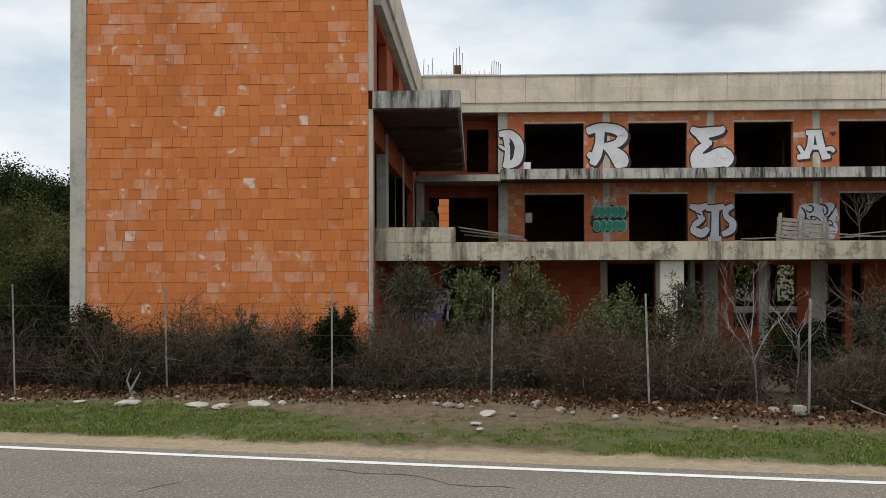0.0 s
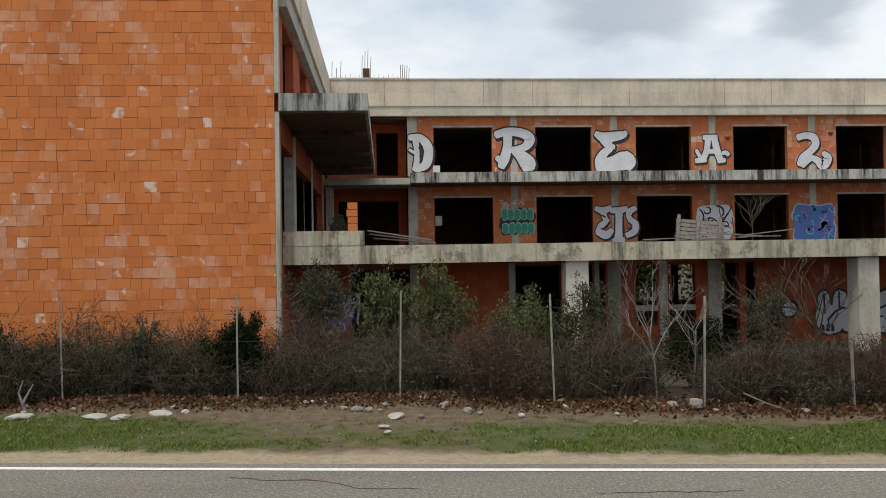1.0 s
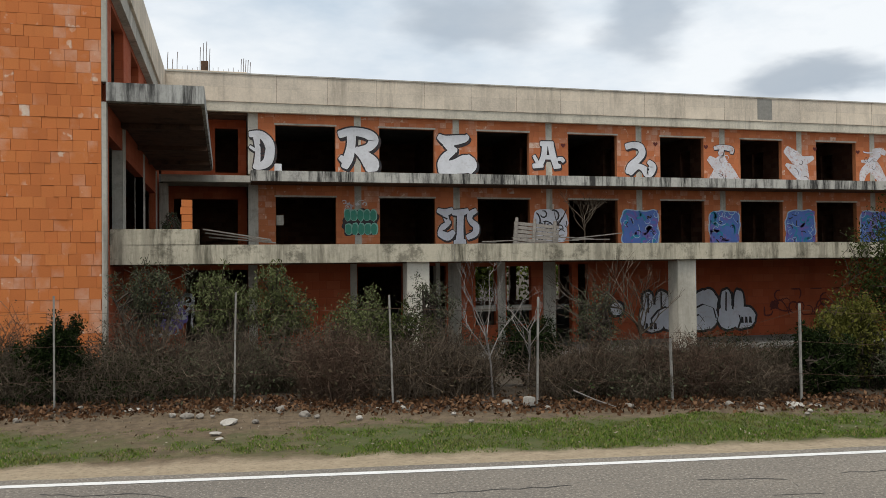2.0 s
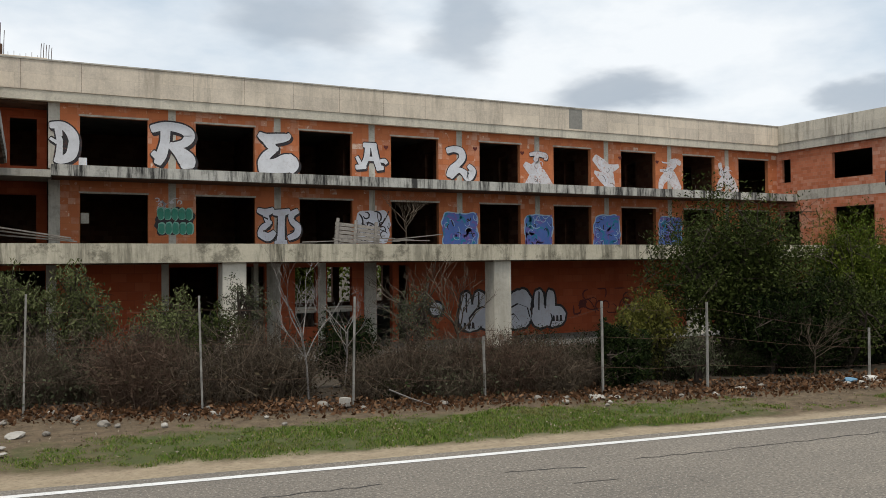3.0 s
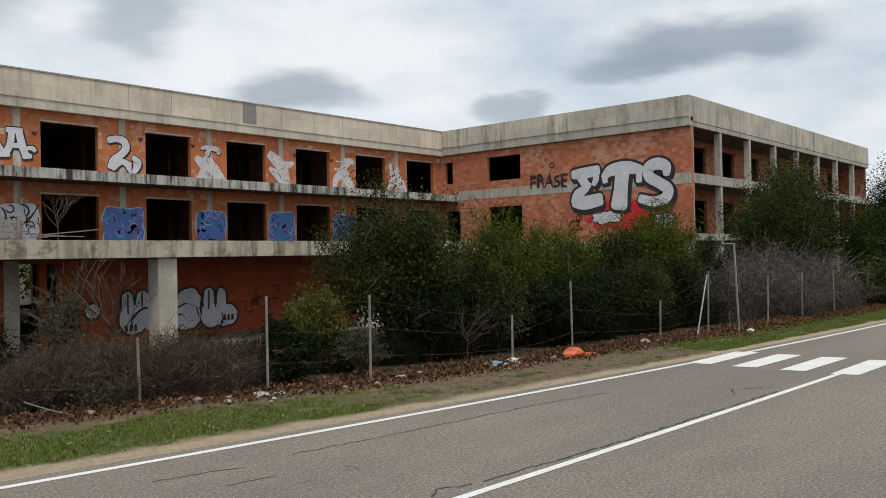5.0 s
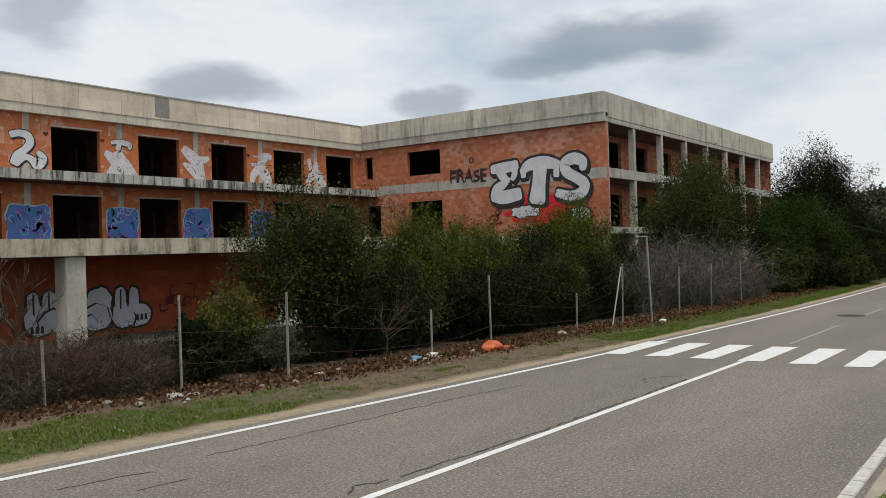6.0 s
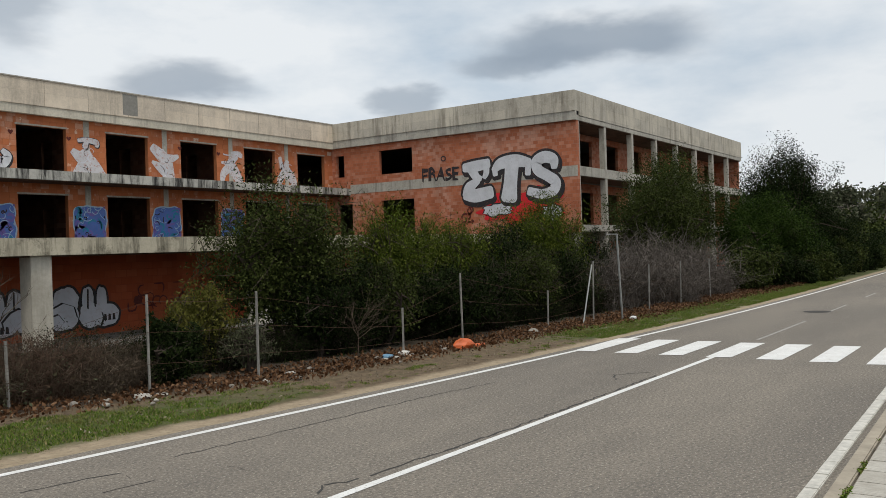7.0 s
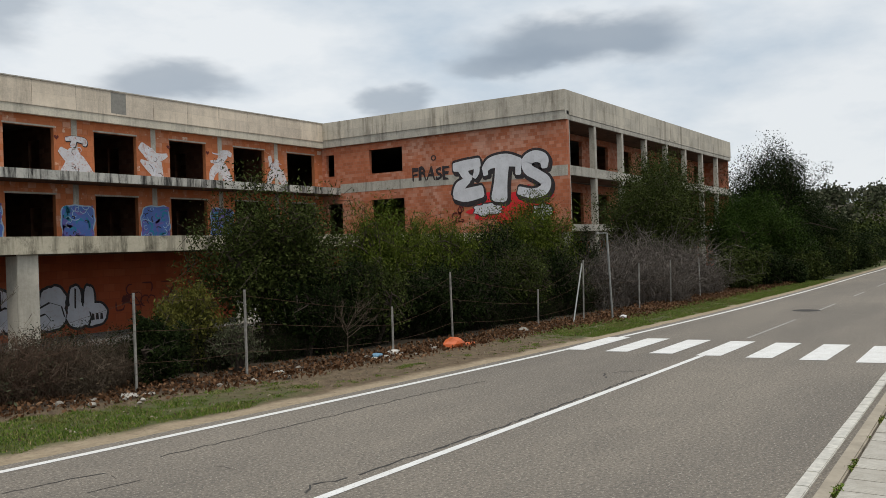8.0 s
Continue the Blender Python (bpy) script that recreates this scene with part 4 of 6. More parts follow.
def thicket_mesh(seed, rx, ry, h, stems, bark_mat, leaf_mat, n_leaf, leaf=0.05, thick=0.006, upright=0.5):
    """Meshes of a leafless thicket: arching stems with side twigs, and a few leaves left on them."""
    rng = np.random.default_rng(seed)
    a, q = rng.uniform(0, 6.28, stems), np.sqrt(rng.random(stems))
    p = np.stack([rx * q * np.cos(a) * 0.85, ry * q * np.sin(a) * 0.85, np.full(stems, -0.05)], 1)
    top = np.array([1.0 + 0.45 * noise.noise((x * 1.4 + seed, y * 1.4, 0)) for x, y, _ in p]) * h * (1 - 0.45 * q ** 2) * rng.uniform(0.55, 1.08, stems)
    d = rng.normal(size=(stems, 2)) * (1 - upright) + p[:, :2] / max(rx, ry) * 0.35
    P0, P1, R0, R1, S0, S1, SW = [], [], [], [], [], [], []
    cur, rad = p, thick * rng.uniform(0.7, 1.6, stems)
    for k in range(4):
        s = (k + 1) / 4
        nxt = p.copy()
        nxt[:, :2] += d * s ** 1.4 * h * 0.55 + rng.normal(size=(stems, 2)) * 0.05
        nxt[:, 2] = top * np.sin(s * 1.45) / math.sin(1.45)
        P0.append(cur), P1.append(nxt), R0.append(rad * (1 - 0.2 * k)), R1.append(rad * (1 - 0.2 * (k + 1)))
        m = rng.random(stems) < 0.95
        for _ in range(2):
            b = cur[m] + (nxt[m] - cur[m]) * rng.random((m.sum(), 1))
            e = b + rng.normal(size=b.shape) * h * 0.11 + np.array([0, 0, 0.05 * h])
            S0.append(b), S1.append(e), SW.append(rad[m] * 0.75)
        cur = nxt
    v, f = prisms(np.concatenate(P0), np.concatenate(P1), np.concatenate(R0), np.concatenate(R1))
    v2, f2 = ribbons(rng, np.concatenate(S0), np.concatenate(S1), np.concatenate(SW))
    f = np.concatenate([f, f2 + len(v)])
    v = np.concatenate([v, v2])
    v[:, 2] = np.maximum(v[:, 2], -0.05)
    tw = np_mesh("stem_tangle", v, f, bark_mat)
    E = np.concatenate(P1 + S1)
    pts = E[rng.integers(0, len(E), n_leaf)] + rng.normal(size=(n_leaf, 3)) * 0.07
    pts[:, 2] = np.maximum(pts[:, 2], 0.03)
    core = np.stack([rng.normal(size=1500) * rx * 0.42, rng.normal(size=1500) * ry * 0.4, rng.uniform(0.0, 0.6, 1500) ** 1.3 * h], 1)
    v, f = leaves(rng, np.concatenate([pts, core]), np.concatenate([np.full(n_leaf, leaf), np.full(1500, 0.11)])[:, None], 0.5)
    return tw, np_mesh("foliage", v, f, leaf_mat)


def thicket(meshes, name, label, category, x, y, turn, scale, group):
    root = empty(name, label, category, group)
    root.matrix_basis = pose(x, y, float(ground_height(np.array(x), np.array(y))) + 0.02, 0, 0, turn) @ Matrix.Diagonal((scale, scale, scale, 1))
    for n, me in zip(("stem_tangle", "foliage"), meshes):
        o = new(n, me)
        o.parent = root
    return root


M_OLIVE = leafy("olive_green_leaves", (0.014, 0.021, 0.005), (0.038, 0.050, 0.012), (0.090, 0.105, 0.032))
M_DARKG = leafy("dark_green_leaves", (0.006, 0.011, 0.003), (0.013, 0.021, 0.006), (0.033, 0.044, 0.014))
M_PINE = leafy("pine_green_leaves", (0.013, 0.022, 0.007), (0.026, 0.040, 0.012), (0.048, 0.062, 0.022))
M_HILLG = leafy("hillside_leaves", (0.060, 0.072, 0.022), (0.11, 0.12, 0.04), (0.17, 0.17, 0.07))
M_FRESH = leafy("fresh_green_leaves", (0.024, 0.038, 0.004), (0.064, 0.088, 0.011), (0.150, 0.17, 0.030))
M_DEEP = leafy("deep_green_leaves", (0.010, 0.021, 0.004), (0.026, 0.046, 0.008), (0.058, 0.092, 0.018))
M_YELG = leafy("yellow_green_leaves", (0.055, 0.058, 0.012), (0.098, 0.096, 0.020), (0.15, 0.135, 0.036))
M_GREYG = leafy("grey_green_leaves", (0.045, 0.05, 0.028), (0.078, 0.084, 0.046), (0.12, 0.125, 0.075))
M_SPRING = leafy("spring_green_leaves", (0.060, 0.070, 0.024), (0.110, 0.122, 0.048), (0.185, 0.19, 0.09))
M_DRY = leafy("dry_brown_leaves", (0.045, 0.03, 0.019), (0.072, 0.05, 0.032), (0.06, 0.055, 0.03))
M_BARK = bark("dark_bark", (0.05, 0.038, 0.03), (0.085, 0.068, 0.055))
M_TWIG = bark("brown_twigs", (0.055, 0.041, 0.029), (0.165, 0.127, 0.093))
M_PALET = bark("pale_grey_twigs", (0.17, 0.152, 0.138), (0.30, 0.27, 0.245))
M_GREYT = bark("grey_brown_twigs", (0.065, 0.054, 0.044), (0.22, 0.19, 0.165))
M_DARKT = bark("dark_twigs", (0.020, 0.015, 0.011), (0.055, 0.042, 0.031))
M_WARMT = bark("reddish_twigs", (0.075, 0.046, 0.031), (0.135, 0.092, 0.068))

# brown hedge between the fence and the building
bram = [thicket_mesh(11, 1.7, 1.1, 1.55, 420, M_TWIG, M_DRY, 2600, thick=0.0068), thicket_mesh(12, 1.5, 1.2, 1.4, 420, M_TWIG, M_GREYG, 3000, thick=0.0068), thicket_mesh(13, 1.6, 1.0, 1.65, 410, M_WARMT, M_DRY, 2200, thick=0.0068), thicket_mesh(14, 1.6, 1.1, 1.35, 460, M_TWIG, M_DARKG, 6500, thick=0.0068), thicket_mesh(15, 1.6, 1.1, 1.4, 260, M_DARKT, M_DARKG, 9500, leaf=0.06, thick=0.007)]
rnd = random.Random(4)
hedge = []
for row, (off, count) in enumerate(((1.1, 13), (2.5, 12))):
    for i in range(count):
        x = -13 + 24.0 * (i + 0.5 * (row % 2) + 0.2) / count + rnd.uniform(-0.4, 0.4)
        if x < 10.5:
            hedge.append((x, float(fence_line(x)) + off + rnd.uniform(-0.2, 0.25), rnd.choice((0, 0, 1, 2, 3, 3)), rnd.randrange(360), rnd.uniform(0.66, 1.0) * float(np.interp(x, (4.8, 6.4), (1.0, 0.6)))))
for i in range(13):
    x = 9.2 + 1.35 * i + rnd.uniform(-0.3, 0.3)
    hedge.append((x, float(fence_line(x)) + 2.2 + rnd.uniform(-0.1, 0.3), 4, rnd.randrange(360), rnd.uniform(0.5, 0.75)))
for i in range(7):
    x = 6.0 + 0.45 * i
    hedge.append((x, float(fence_line(x)) + (0.75, 1.15)[i % 2], (0, 2, 1)[i % 3], 40 * i, rnd.uniform(0.54, 0.66)))
for x, y, k, t, s in hedge:
    thicket(bram[k], "bramble_bush", ("dense leafless brown bramble behind the wire fence", "tangled grey-brown bush with some grey-green leaves", "leafless reddish-brown thicket behind the wire fence", "low dark bush with small green leaves", "dark green scrub at the foot of the taller bushes")[k], "bush", x, y, t, s, "brown bushes behind the fence")
# pale bare thicket beyond the green bushes
pale = [thicket_mesh(31, 2.6, 1.5, 2.6, 520, M_GREYT, M_DRY, 500, thick=0.011, upright=0.4), thicket_mesh(32, 2.4, 1.5, 2.3, 520, M_GREYT, M_DRY, 900, thick=0.010, upright=0.4)]
for i, (x, y, s) in enumerate(((27.5, 11.6, 0.85), (30.0, 12.2, 0.95), (32.5, 11.3, 0.95), (35.0, 11.8, 0.95), (29, 10.2, 0.6), (33.5, 9.9, 0.6))):
    thicket(pale[i % 2], "bare_thicket", "pale grey leafless thicket beside the road", "bush", x, y, 70 * i, s, "bare thicket beside the road")

KINDS = {"olive": M_OLIVE, "dark": M_DARKG, "fresh": M_FRESH, "yellow": M_YELG, "grey": M_GREYG, "spring": M_SPRING, "pine": M_PINE, "deep": M_DEEP, "hill": M_HILLG}
WORDS = {"olive": "dense olive-green bush behind the wire fence", "dark": "dark green rounded bush behind the wire fence", "fresh": "fresh green feathery bush behind the wire fence", "yellow": "low yellow-green shrub at the fence", "spring": "slender sapling with pale spring leaves", "grey": "thin grey-green sapling in front of the building"}
for i, (x, y, h, r, kind, n, leaf, base, slim) in enumerate(GREEN_BUSHES + FENCE_BUSHES + LOW_BUSHES + SAPLINGS):
    grow("sapling" if kind in ("grey", "spring") else "bush", WORDS[kind], "bush", x, y, h, r, KINDS[kind], M_BARK, 100 + i, int(n * 1.15), leaf * (0.98 if r > 1 else 1.0), base, max(55, int(150 * r)), 4, slim, up=1.3 if kind in ("fresh", "grey", "yellow", "spring") else 0.3, kind_thin=r < 0.9 and kind != "dark")
for i, (x, y, h, r, kind, n, leaf) in enumerate(ROADSIDE_TREES + HILL_TREES):
    grow("tree", {"olive": "broad olive-green roadside tree", "dark": "tall dark green tree", "deep": "low deep green leafy roadside tree", "fresh": "bright green leafy roadside tree", "pine": "dark green rounded pine on the hill", "hill": "pale olive-green tree on the hillside"}.get(kind, "tree"), "tree", x, y, h, r, KINDS[kind], M_BARK, 300 + i, int(n * 1.6), leaf * 0.84, h * 0.08, int(200 + 70 * r), 4, 0.45)

for i, (x, d, h, r) in enumerate(VERGE_BUSHES):
    grow("bush", "low dark green bush at the edge of the road", "bush", x, float(far_line(np.array(x))) + d + r * 0.75, h, r, M_DARKG if i % 3 else M_OLIVE, M_BARK, 500 + i, 5200, 0.10 + 0.001 * (x - 40), 0.02, int(50 * r), 3, 0.5, "low bushes along the road", up=0.3)


def bare_tree(x, y, z, h, seed, mat, label, forks=5, thick=0.035, lean=(0, 0), spread=0.5):
    """A leafless sapling with crooked branches."""
    rnd = random.Random(seed)
    root = empty("bare_sapling", label, "tree", at=(x, y, z))
    bm = bmesh.new()
    top = Vector((lean[0], lean[1], h * 0.45))
    tube(bm, [(0, 0, -0.1), top * 0.5 + Vector((0.03, 0.02, 0)), top], [thick, thick * 0.85, thick * 0.7], 7)
    part("trunk", bm, mat, root)
    bm = bmesh.new()

    def fork(p, d, length, r, depth):
        mid = p + d * length * 0.5 + Vector((rnd.uniform(-1, 1), rnd.uniform(-1, 1), 0)) * length * 0.10
        e = p + d * length
        tube(bm, [p, mid, e], [r, r * 0.8, r * 0.55], 5)
        if depth:
            for _ in range(rnd.choice((2, 3))):
                n = (d + Vector((rnd.uniform(-1, 1), rnd.uniform(-1, 1), rnd.uniform(-0.3, 0.7))) * 0.75).normalized()
                fork(mid.lerp(e, rnd.uniform(0.2, 1)), n, length * rnd.uniform(0.5, 0.8), r * 0.55, depth - 1)

    for _ in range(forks):
        d = Vector((rnd.uniform(-1, 1) * spread, rnd.uniform(-1, 1) * spread, 1)).normalized()
        fork(top * rnd.uniform(0.55, 1.0), d, h * rnd.uniform(0.22, 0.36), thick * 0.55, 3)
    part("branching", bm, mat, root)
    return root


bare_tree(4.62, 13.6, 0.0, 2.5, 5, M_PALET, "pale leafless sapling with forked branches by the fence", 6, 0.019, (-0.12, 0), 0.9)
bare_tree(5.6, 14.6, 0.0, 2.3, 6, M_PALET, "pale leafless sapling with forked branches by the fence", 6, 0.017, (0.08, 0), 0.9)
bare_tree(8.6, 18.2, -0.3, 2.9, 7, M_TWIG, "brown leafless shrub in front of the building", 8, 0.04, (0.1, 0), 0.8)
bare_tree(14.2, 31.0, 2.82, 2.6, 8, M_TWIG, "leafless shrub growing on the terrace", 7, 0.03, (0, 0), 0.8)
bare_tree(13.9, 11.2, 0.0, 1.5, 12, M_TWIG, "grey leafless shrub in front of the olive-green bush", 14, 0.012, (0.05, 0), 1.6)
bare_tree(9.6, 17.6, -0.3, 2.7, 9, M_TWIG, "brown leafless shrub in front of the building", 8, 0.035, (-0.1, 0), 0.8)


# distant woods: many leaf clumps on the hills
def woods(name, label, spots, mat, seed, leaf):
    rng = np.random.default_rng(seed)
    P = []
    for x, y, h, r in spots:
        z = float(ground_height(np.array(x), np.array(y)))
        c = clump_centres(rng, 18, r, r, h / 2, 0.4, 0.5) + np.array([x, y, z + h * 0.5])
        P.append(np.repeat(c, 24, 0) + rng.normal(size=(18 * 24, 3)) * r * 0.22)
    v, f = leaves(rng, np.concatenate(P), leaf, 0.7)
    tagged(new(name, np_mesh(name, v, f, mat)), label, "woods", kind="stuff")


rng = np.random.default_rng(5)
spots = [(x, y, rng.uniform(4, 7), rng.uniform(2.5, 4.5)) for x, y in zip(rng.uniform(110, 420, 160), rng.uniform(-30, 120, 160))]
# distance haze is put into these leaves by a paler, greyer green
woods("far_woods", "hazy olive-green scrub woods on the far hillside", spots, leafy("hazed_scrub_leaves", (0.040, 0.048, 0.026), (0.066, 0.074, 0.042), (0.11, 0.105, 0.07)), 6, 0.9)
spots = [(x, y, rng.uniform(3, 6.0), rng.uniform(1.6, 3.2)) for x, y in zip(rng.uniform(-75, -13, 110), rng.uniform(44, 130, 110))]
near = [(x, y, rng.uniform(2.5, 5), rng.uniform(2.0, 3.6)) for x, y in zip(rng.uniform(92, 210, 80), rng.uniform(9, 62, 80))]
woods("hillside_scrub", "olive and green scrub on the hillside beyond the road", near, M_OLIVE, 16, 0.45)
woods("hill_woods", "dark green pine and olive scrub on the hill", spots, M_PINE, 7, 0.34)
spots = [(x, y, rng.uniform(1.2, 2.2), rng.uniform(0.9, 1.8)) for x, y in zip(rng.uniform(-30, -11.5, 46), rng.uniform(17, 42, 46))]
woods("hill_scrub", "olive-green scrub below the hill", spots, M_OLIVE, 8, 0.16)
spots = [(x, y, rng.uniform(1.8, 3.2), rng.uniform(1.3, 2.2)) for x, y in zip(rng.uniform(62, 128, 44), rng.uniform(8.6, 15, 44))]
woods("back_scrub", "green scrub behind the building", [(x, y, rng.uniform(3, 5), rng.uniform(1.5, 2.5)) for x, y in zip(rng.uniform(12, 30, 16), rng.uniform(50, 60, 16))], M_FRESH, 10, 0.3)
woods("roadside_scrub", "dense green scrub along the road", spots, M_DARKG, 9, 0.26)

# grass on the verge
rng = np.random.default_rng(21)
n = 420000
x = rng.uniform(-14, 45, n)
f0, f1 = far_line(np.maximum(x, -14)), fence_line(x)
y = f0 + (f1 - f0) * rng.uniform(0.12, 0.86, n)
v = away(x, y)


g = np.array([noise.noise((a * 0.9, b * 1.6, 4.0)) * 0.5 + noise.noise((a * 4.1, b * 4.1, 9.0)) * 0.45 for a, b in zip(x, y)])
lush = verge_green(x, v) - 0.18 + g * 1.6
keep = (lush > rng.uniform(0.05, 0.5, len(x))) & (v > 0.2)
x, y, v, lush = x[keep], y[keep], v[keep], lush[keep]
n = len(x)
d = rng.normal(size=(n, 2)) * 0.5
hh = rng.uniform(0.008, 0.042, n) * np.clip(0.4 + lush, 0.35, 1.3)
w = rng.uniform(0.004, 0.010, n)
a = rng.uniform(0, 6.28, n)
z = 0.05 * np.clip((y - far_line(np.maximum(x, -14))) / (fence_line(x) - far_line(np.maximum(x, -14))), 0, 1) - 0.01
p = np.stack([x, y, z], 1)
side = np.stack([np.cos(a) * w, np.sin(a) * w, np.zeros(n)], 1)
tip = p + np.stack([d[:, 0] * hh, d[:, 1] * hh, hh], 1)
V = np.stack([p - side, p + side, tip], 1).reshape(-1, 3)
k = Mat("grass_blades", 0.7)
k.b.inputs["Specular IOR Level"].default_value = 0.08
c = k.ramp(k.geo.outputs["Random Per Island"], (0.0, (0.055, 0.100, 0.012)), (0.55, (0.105, 0.165, 0.022)), (0.85, (0.18, 0.20, 0.05)), (1.0, (0.28, 0.21, 0.11)))
c = k.mix(k.ramp(k.noise(0.9, 5, 0.65), (0.52, 0.0), (0.72, 0.65)), c, (0.17, 0.125, 0.055))
M_GRASS = k.done(c)
tagged(new("grass", np_mesh("grass", V, np.arange(3 * n).reshape(n, 3), M_GRASS)), "short patchy green grass on the verge", "grass", kind="stuff")

# dead leaves along the fence
n = 25000
x = rng.uniform(-14, 42, n)
f0, f1 = far_line(np.maximum(x, -14)), fence_line(x)
p = np.stack([x, f1 - 1.15 + 2.1 * rng.beta(2.2, 2.2, n), 0.045 + rng.random(n) ** 2 * 0.07], 1)
V, F = leaves(rng, p, 0.075, 0.62)
M_LITTER = leafy("dead_leaves", (0.050, 0.024, 0.012), (0.105, 0.052, 0.026), (0.24, 0.14, 0.078))
tagged(new("leaf_litter", np_mesh("leaf_litter", V, F, M_LITTER)), "brown dead leaves heaped along the fence", "dead leaves", kind="stuff")
n = 5000
x = rng.uniform(-12, 30, n)
v = rng.uniform(0.25, 1.0, n)
f0, f1 = far_line(np.maximum(x, -14)), fence_line(x)
p = np.stack([x, f0 + (f1 - f0) * v, 0.03 + 0.03 * v], 1)
V, F = leaves(rng, p, 0.042, 0.45)
tagged(new("gravel", np_mesh("gravel", V, F, leafy("pale_chips", (0.09, 0.06, 0.035), (0.20, 0.155, 0.10), (0.40, 0.35, 0.27)))), "scattered chips and dry straw on the verge", "gravel", kind="stuff")


# ---------------------------------------------------------------- graffiti
def text_shape(body, offset):
    """Flat outline letters as a list of corners and faces, from the built-in font."""
    cu = bpy.data.curves.new("letters", "FONT")
    cu.body, cu.offset, cu.resolution_u = body, offset, 6
    tmp = bpy.data.objects.new("letters", cu)
    me = bpy.data.meshes.new_from_object(tmp)
    v = np.array([p.co[:] for p in me.vertices])[:, :2]
    f = [tuple(p.vertices) for p in me.polygons]
    bpy.data.objects.remove(tmp)
    bpy.data.meshes.remove(me)
    bpy.data.curves.remove(cu)
    return v, f


def on_wall(plane, u, z, lift):
    """A point on the long facade ("f"), the ground floor wall ("g"), the far wing's side ("r") or the wing side ("s")."""
    if plane == "f":
        return (u, YF - 0.014 - lift, z)
    if plane == "g":
        return (u, YG - 0.004 - lift, z)
    return (XR - 0.016 - lift, u, z)


def paint(name, plane, pts, faces, lift, mat, parent=None, label="", thing=""):
    bm = bmesh.new()
    vs = [bm.verts.new(on_wall(plane, u, z, lift)) for u, z in pts]
    for f in faces:
        try:
            bm.faces.new([vs[i] for i in f])
        except ValueError:
            pass
    if parent:
        return part(name, bm, mat, parent, label)
    return obj(name, bm, mat, thing, "graffiti", "graffiti on the building")


def blob(u0, z0, u1, z1, seed, rough=0.16, n=44, power=4):
    """A patch with a wavy edge."""
    cu, cz, a, b = (u0 + u1) / 2, (z0 + z1) / 2, abs(u1 - u0) / 2, (z1 - z0) / 2
    pts = []
    for i in range(n):
        t = 2 * math.pi * i / n
        c, s = math.cos(t), math.sin(t)
        r = 1 / (abs(c) ** power + abs(s) ** power) ** (1 / power)
        r *= 1 - rough / 2 + rough * noise.noise((c * 2.6 + seed * 3.1, s * 2.6, seed)) * 1.2
        pts.append((cu + a * c * r, cz + b * s * r))
    return pts


def fan(pts):
    c = (sum(p[0] for p in pts) / len(pts), sum(p[1] for p in pts) / len(pts))
    n = len(pts)
    return pts + [c], [(i, (i + 1) % n, n) for i in range(n)]


def strokes(plane, u0, z0, u1, z1, seed, count, wide, mat, parent, lift, long=0.5, name="stroke"):
    """Curved sprayed strokes inside a rectangle."""
    rnd = random.Random(seed)
    for _ in range(count):
        u, z = rnd.uniform(u0, u1), rnd.uniform(z0, z1)
        a, turn = rnd.uniform(0, 6.28), rnd.uniform(-0.9, 0.9)
        pts, w = [], wide * rnd.uniform(0.6, 1.3)
        for k in range(7):
            pts.append((min(max(u, min(u0, u1)), max(u0, u1)), min(max(z, z0), z1), a))
            u, z, a = u + math.cos(a) * long / 6, z + math.sin(a) * long / 6, a + turn
        v = []
        for k, (p, q, b) in enumerate(pts):
            t = w * (0.5 if k in (0, 6) else 1) / 2
            v += [(p - math.sin(b) * t, q + math.cos(b) * t), (p + math.sin(b) * t, q - math.cos(b) * t)]
        paint(name, plane, v, [(2 * k, 2 * k + 1, 2 * k + 3, 2 * k + 2) for k in range(6)], lift, mat, parent)


def grown(pts, d):
    c = (sum(p[0] for p in pts) / len(pts), sum(p[1] for p in pts) / len(pts))
    out = []
    for p in pts:
        r = math.hypot(p[0] - c[0], p[1] - c[1])
        out.append((c[0] + (p[0] - c[0]) * (1 + d / r), c[1] + (p[1] - c[1]) * (1 + d / r)))
    return out


def fat_line(pts):
    """The smooth spine of a fat stroke through points (u, z, half width), with rounded ends."""
    p = np.array([pts[0]] + list(pts) + [pts[-1]], float)
    v = []
    for k in range(1, len(p) - 2):
        a, b, c, d = p[k - 1], p[k], p[k + 1], p[k + 2]
        for t in np.linspace(0, 1, 8, endpoint=False):
            v.append(0.5 * (2 * b + (c - a) * t + (2 * a - 5 * b + 4 * c - d) * t * t + (3 * b - a - 3 * c + d) * t ** 3))
    v.append(p[-1])
    ends = []
    for q, n in ((v[0], v[1]), (v[-1], v[-2])):
        e = (q - n) / (np.hypot(*(q - n)[:2]) or 1.0)
        ends.append([np.array([q[0] + e[0] * q[2] * s, q[1] + e[1] * q[2] * s, q[2] * w]) for s, w in ((0.3, 0.9), (0.5, 0.6))])
    return [tuple(q) for q in ends[0][::-1] + v + ends[1]]


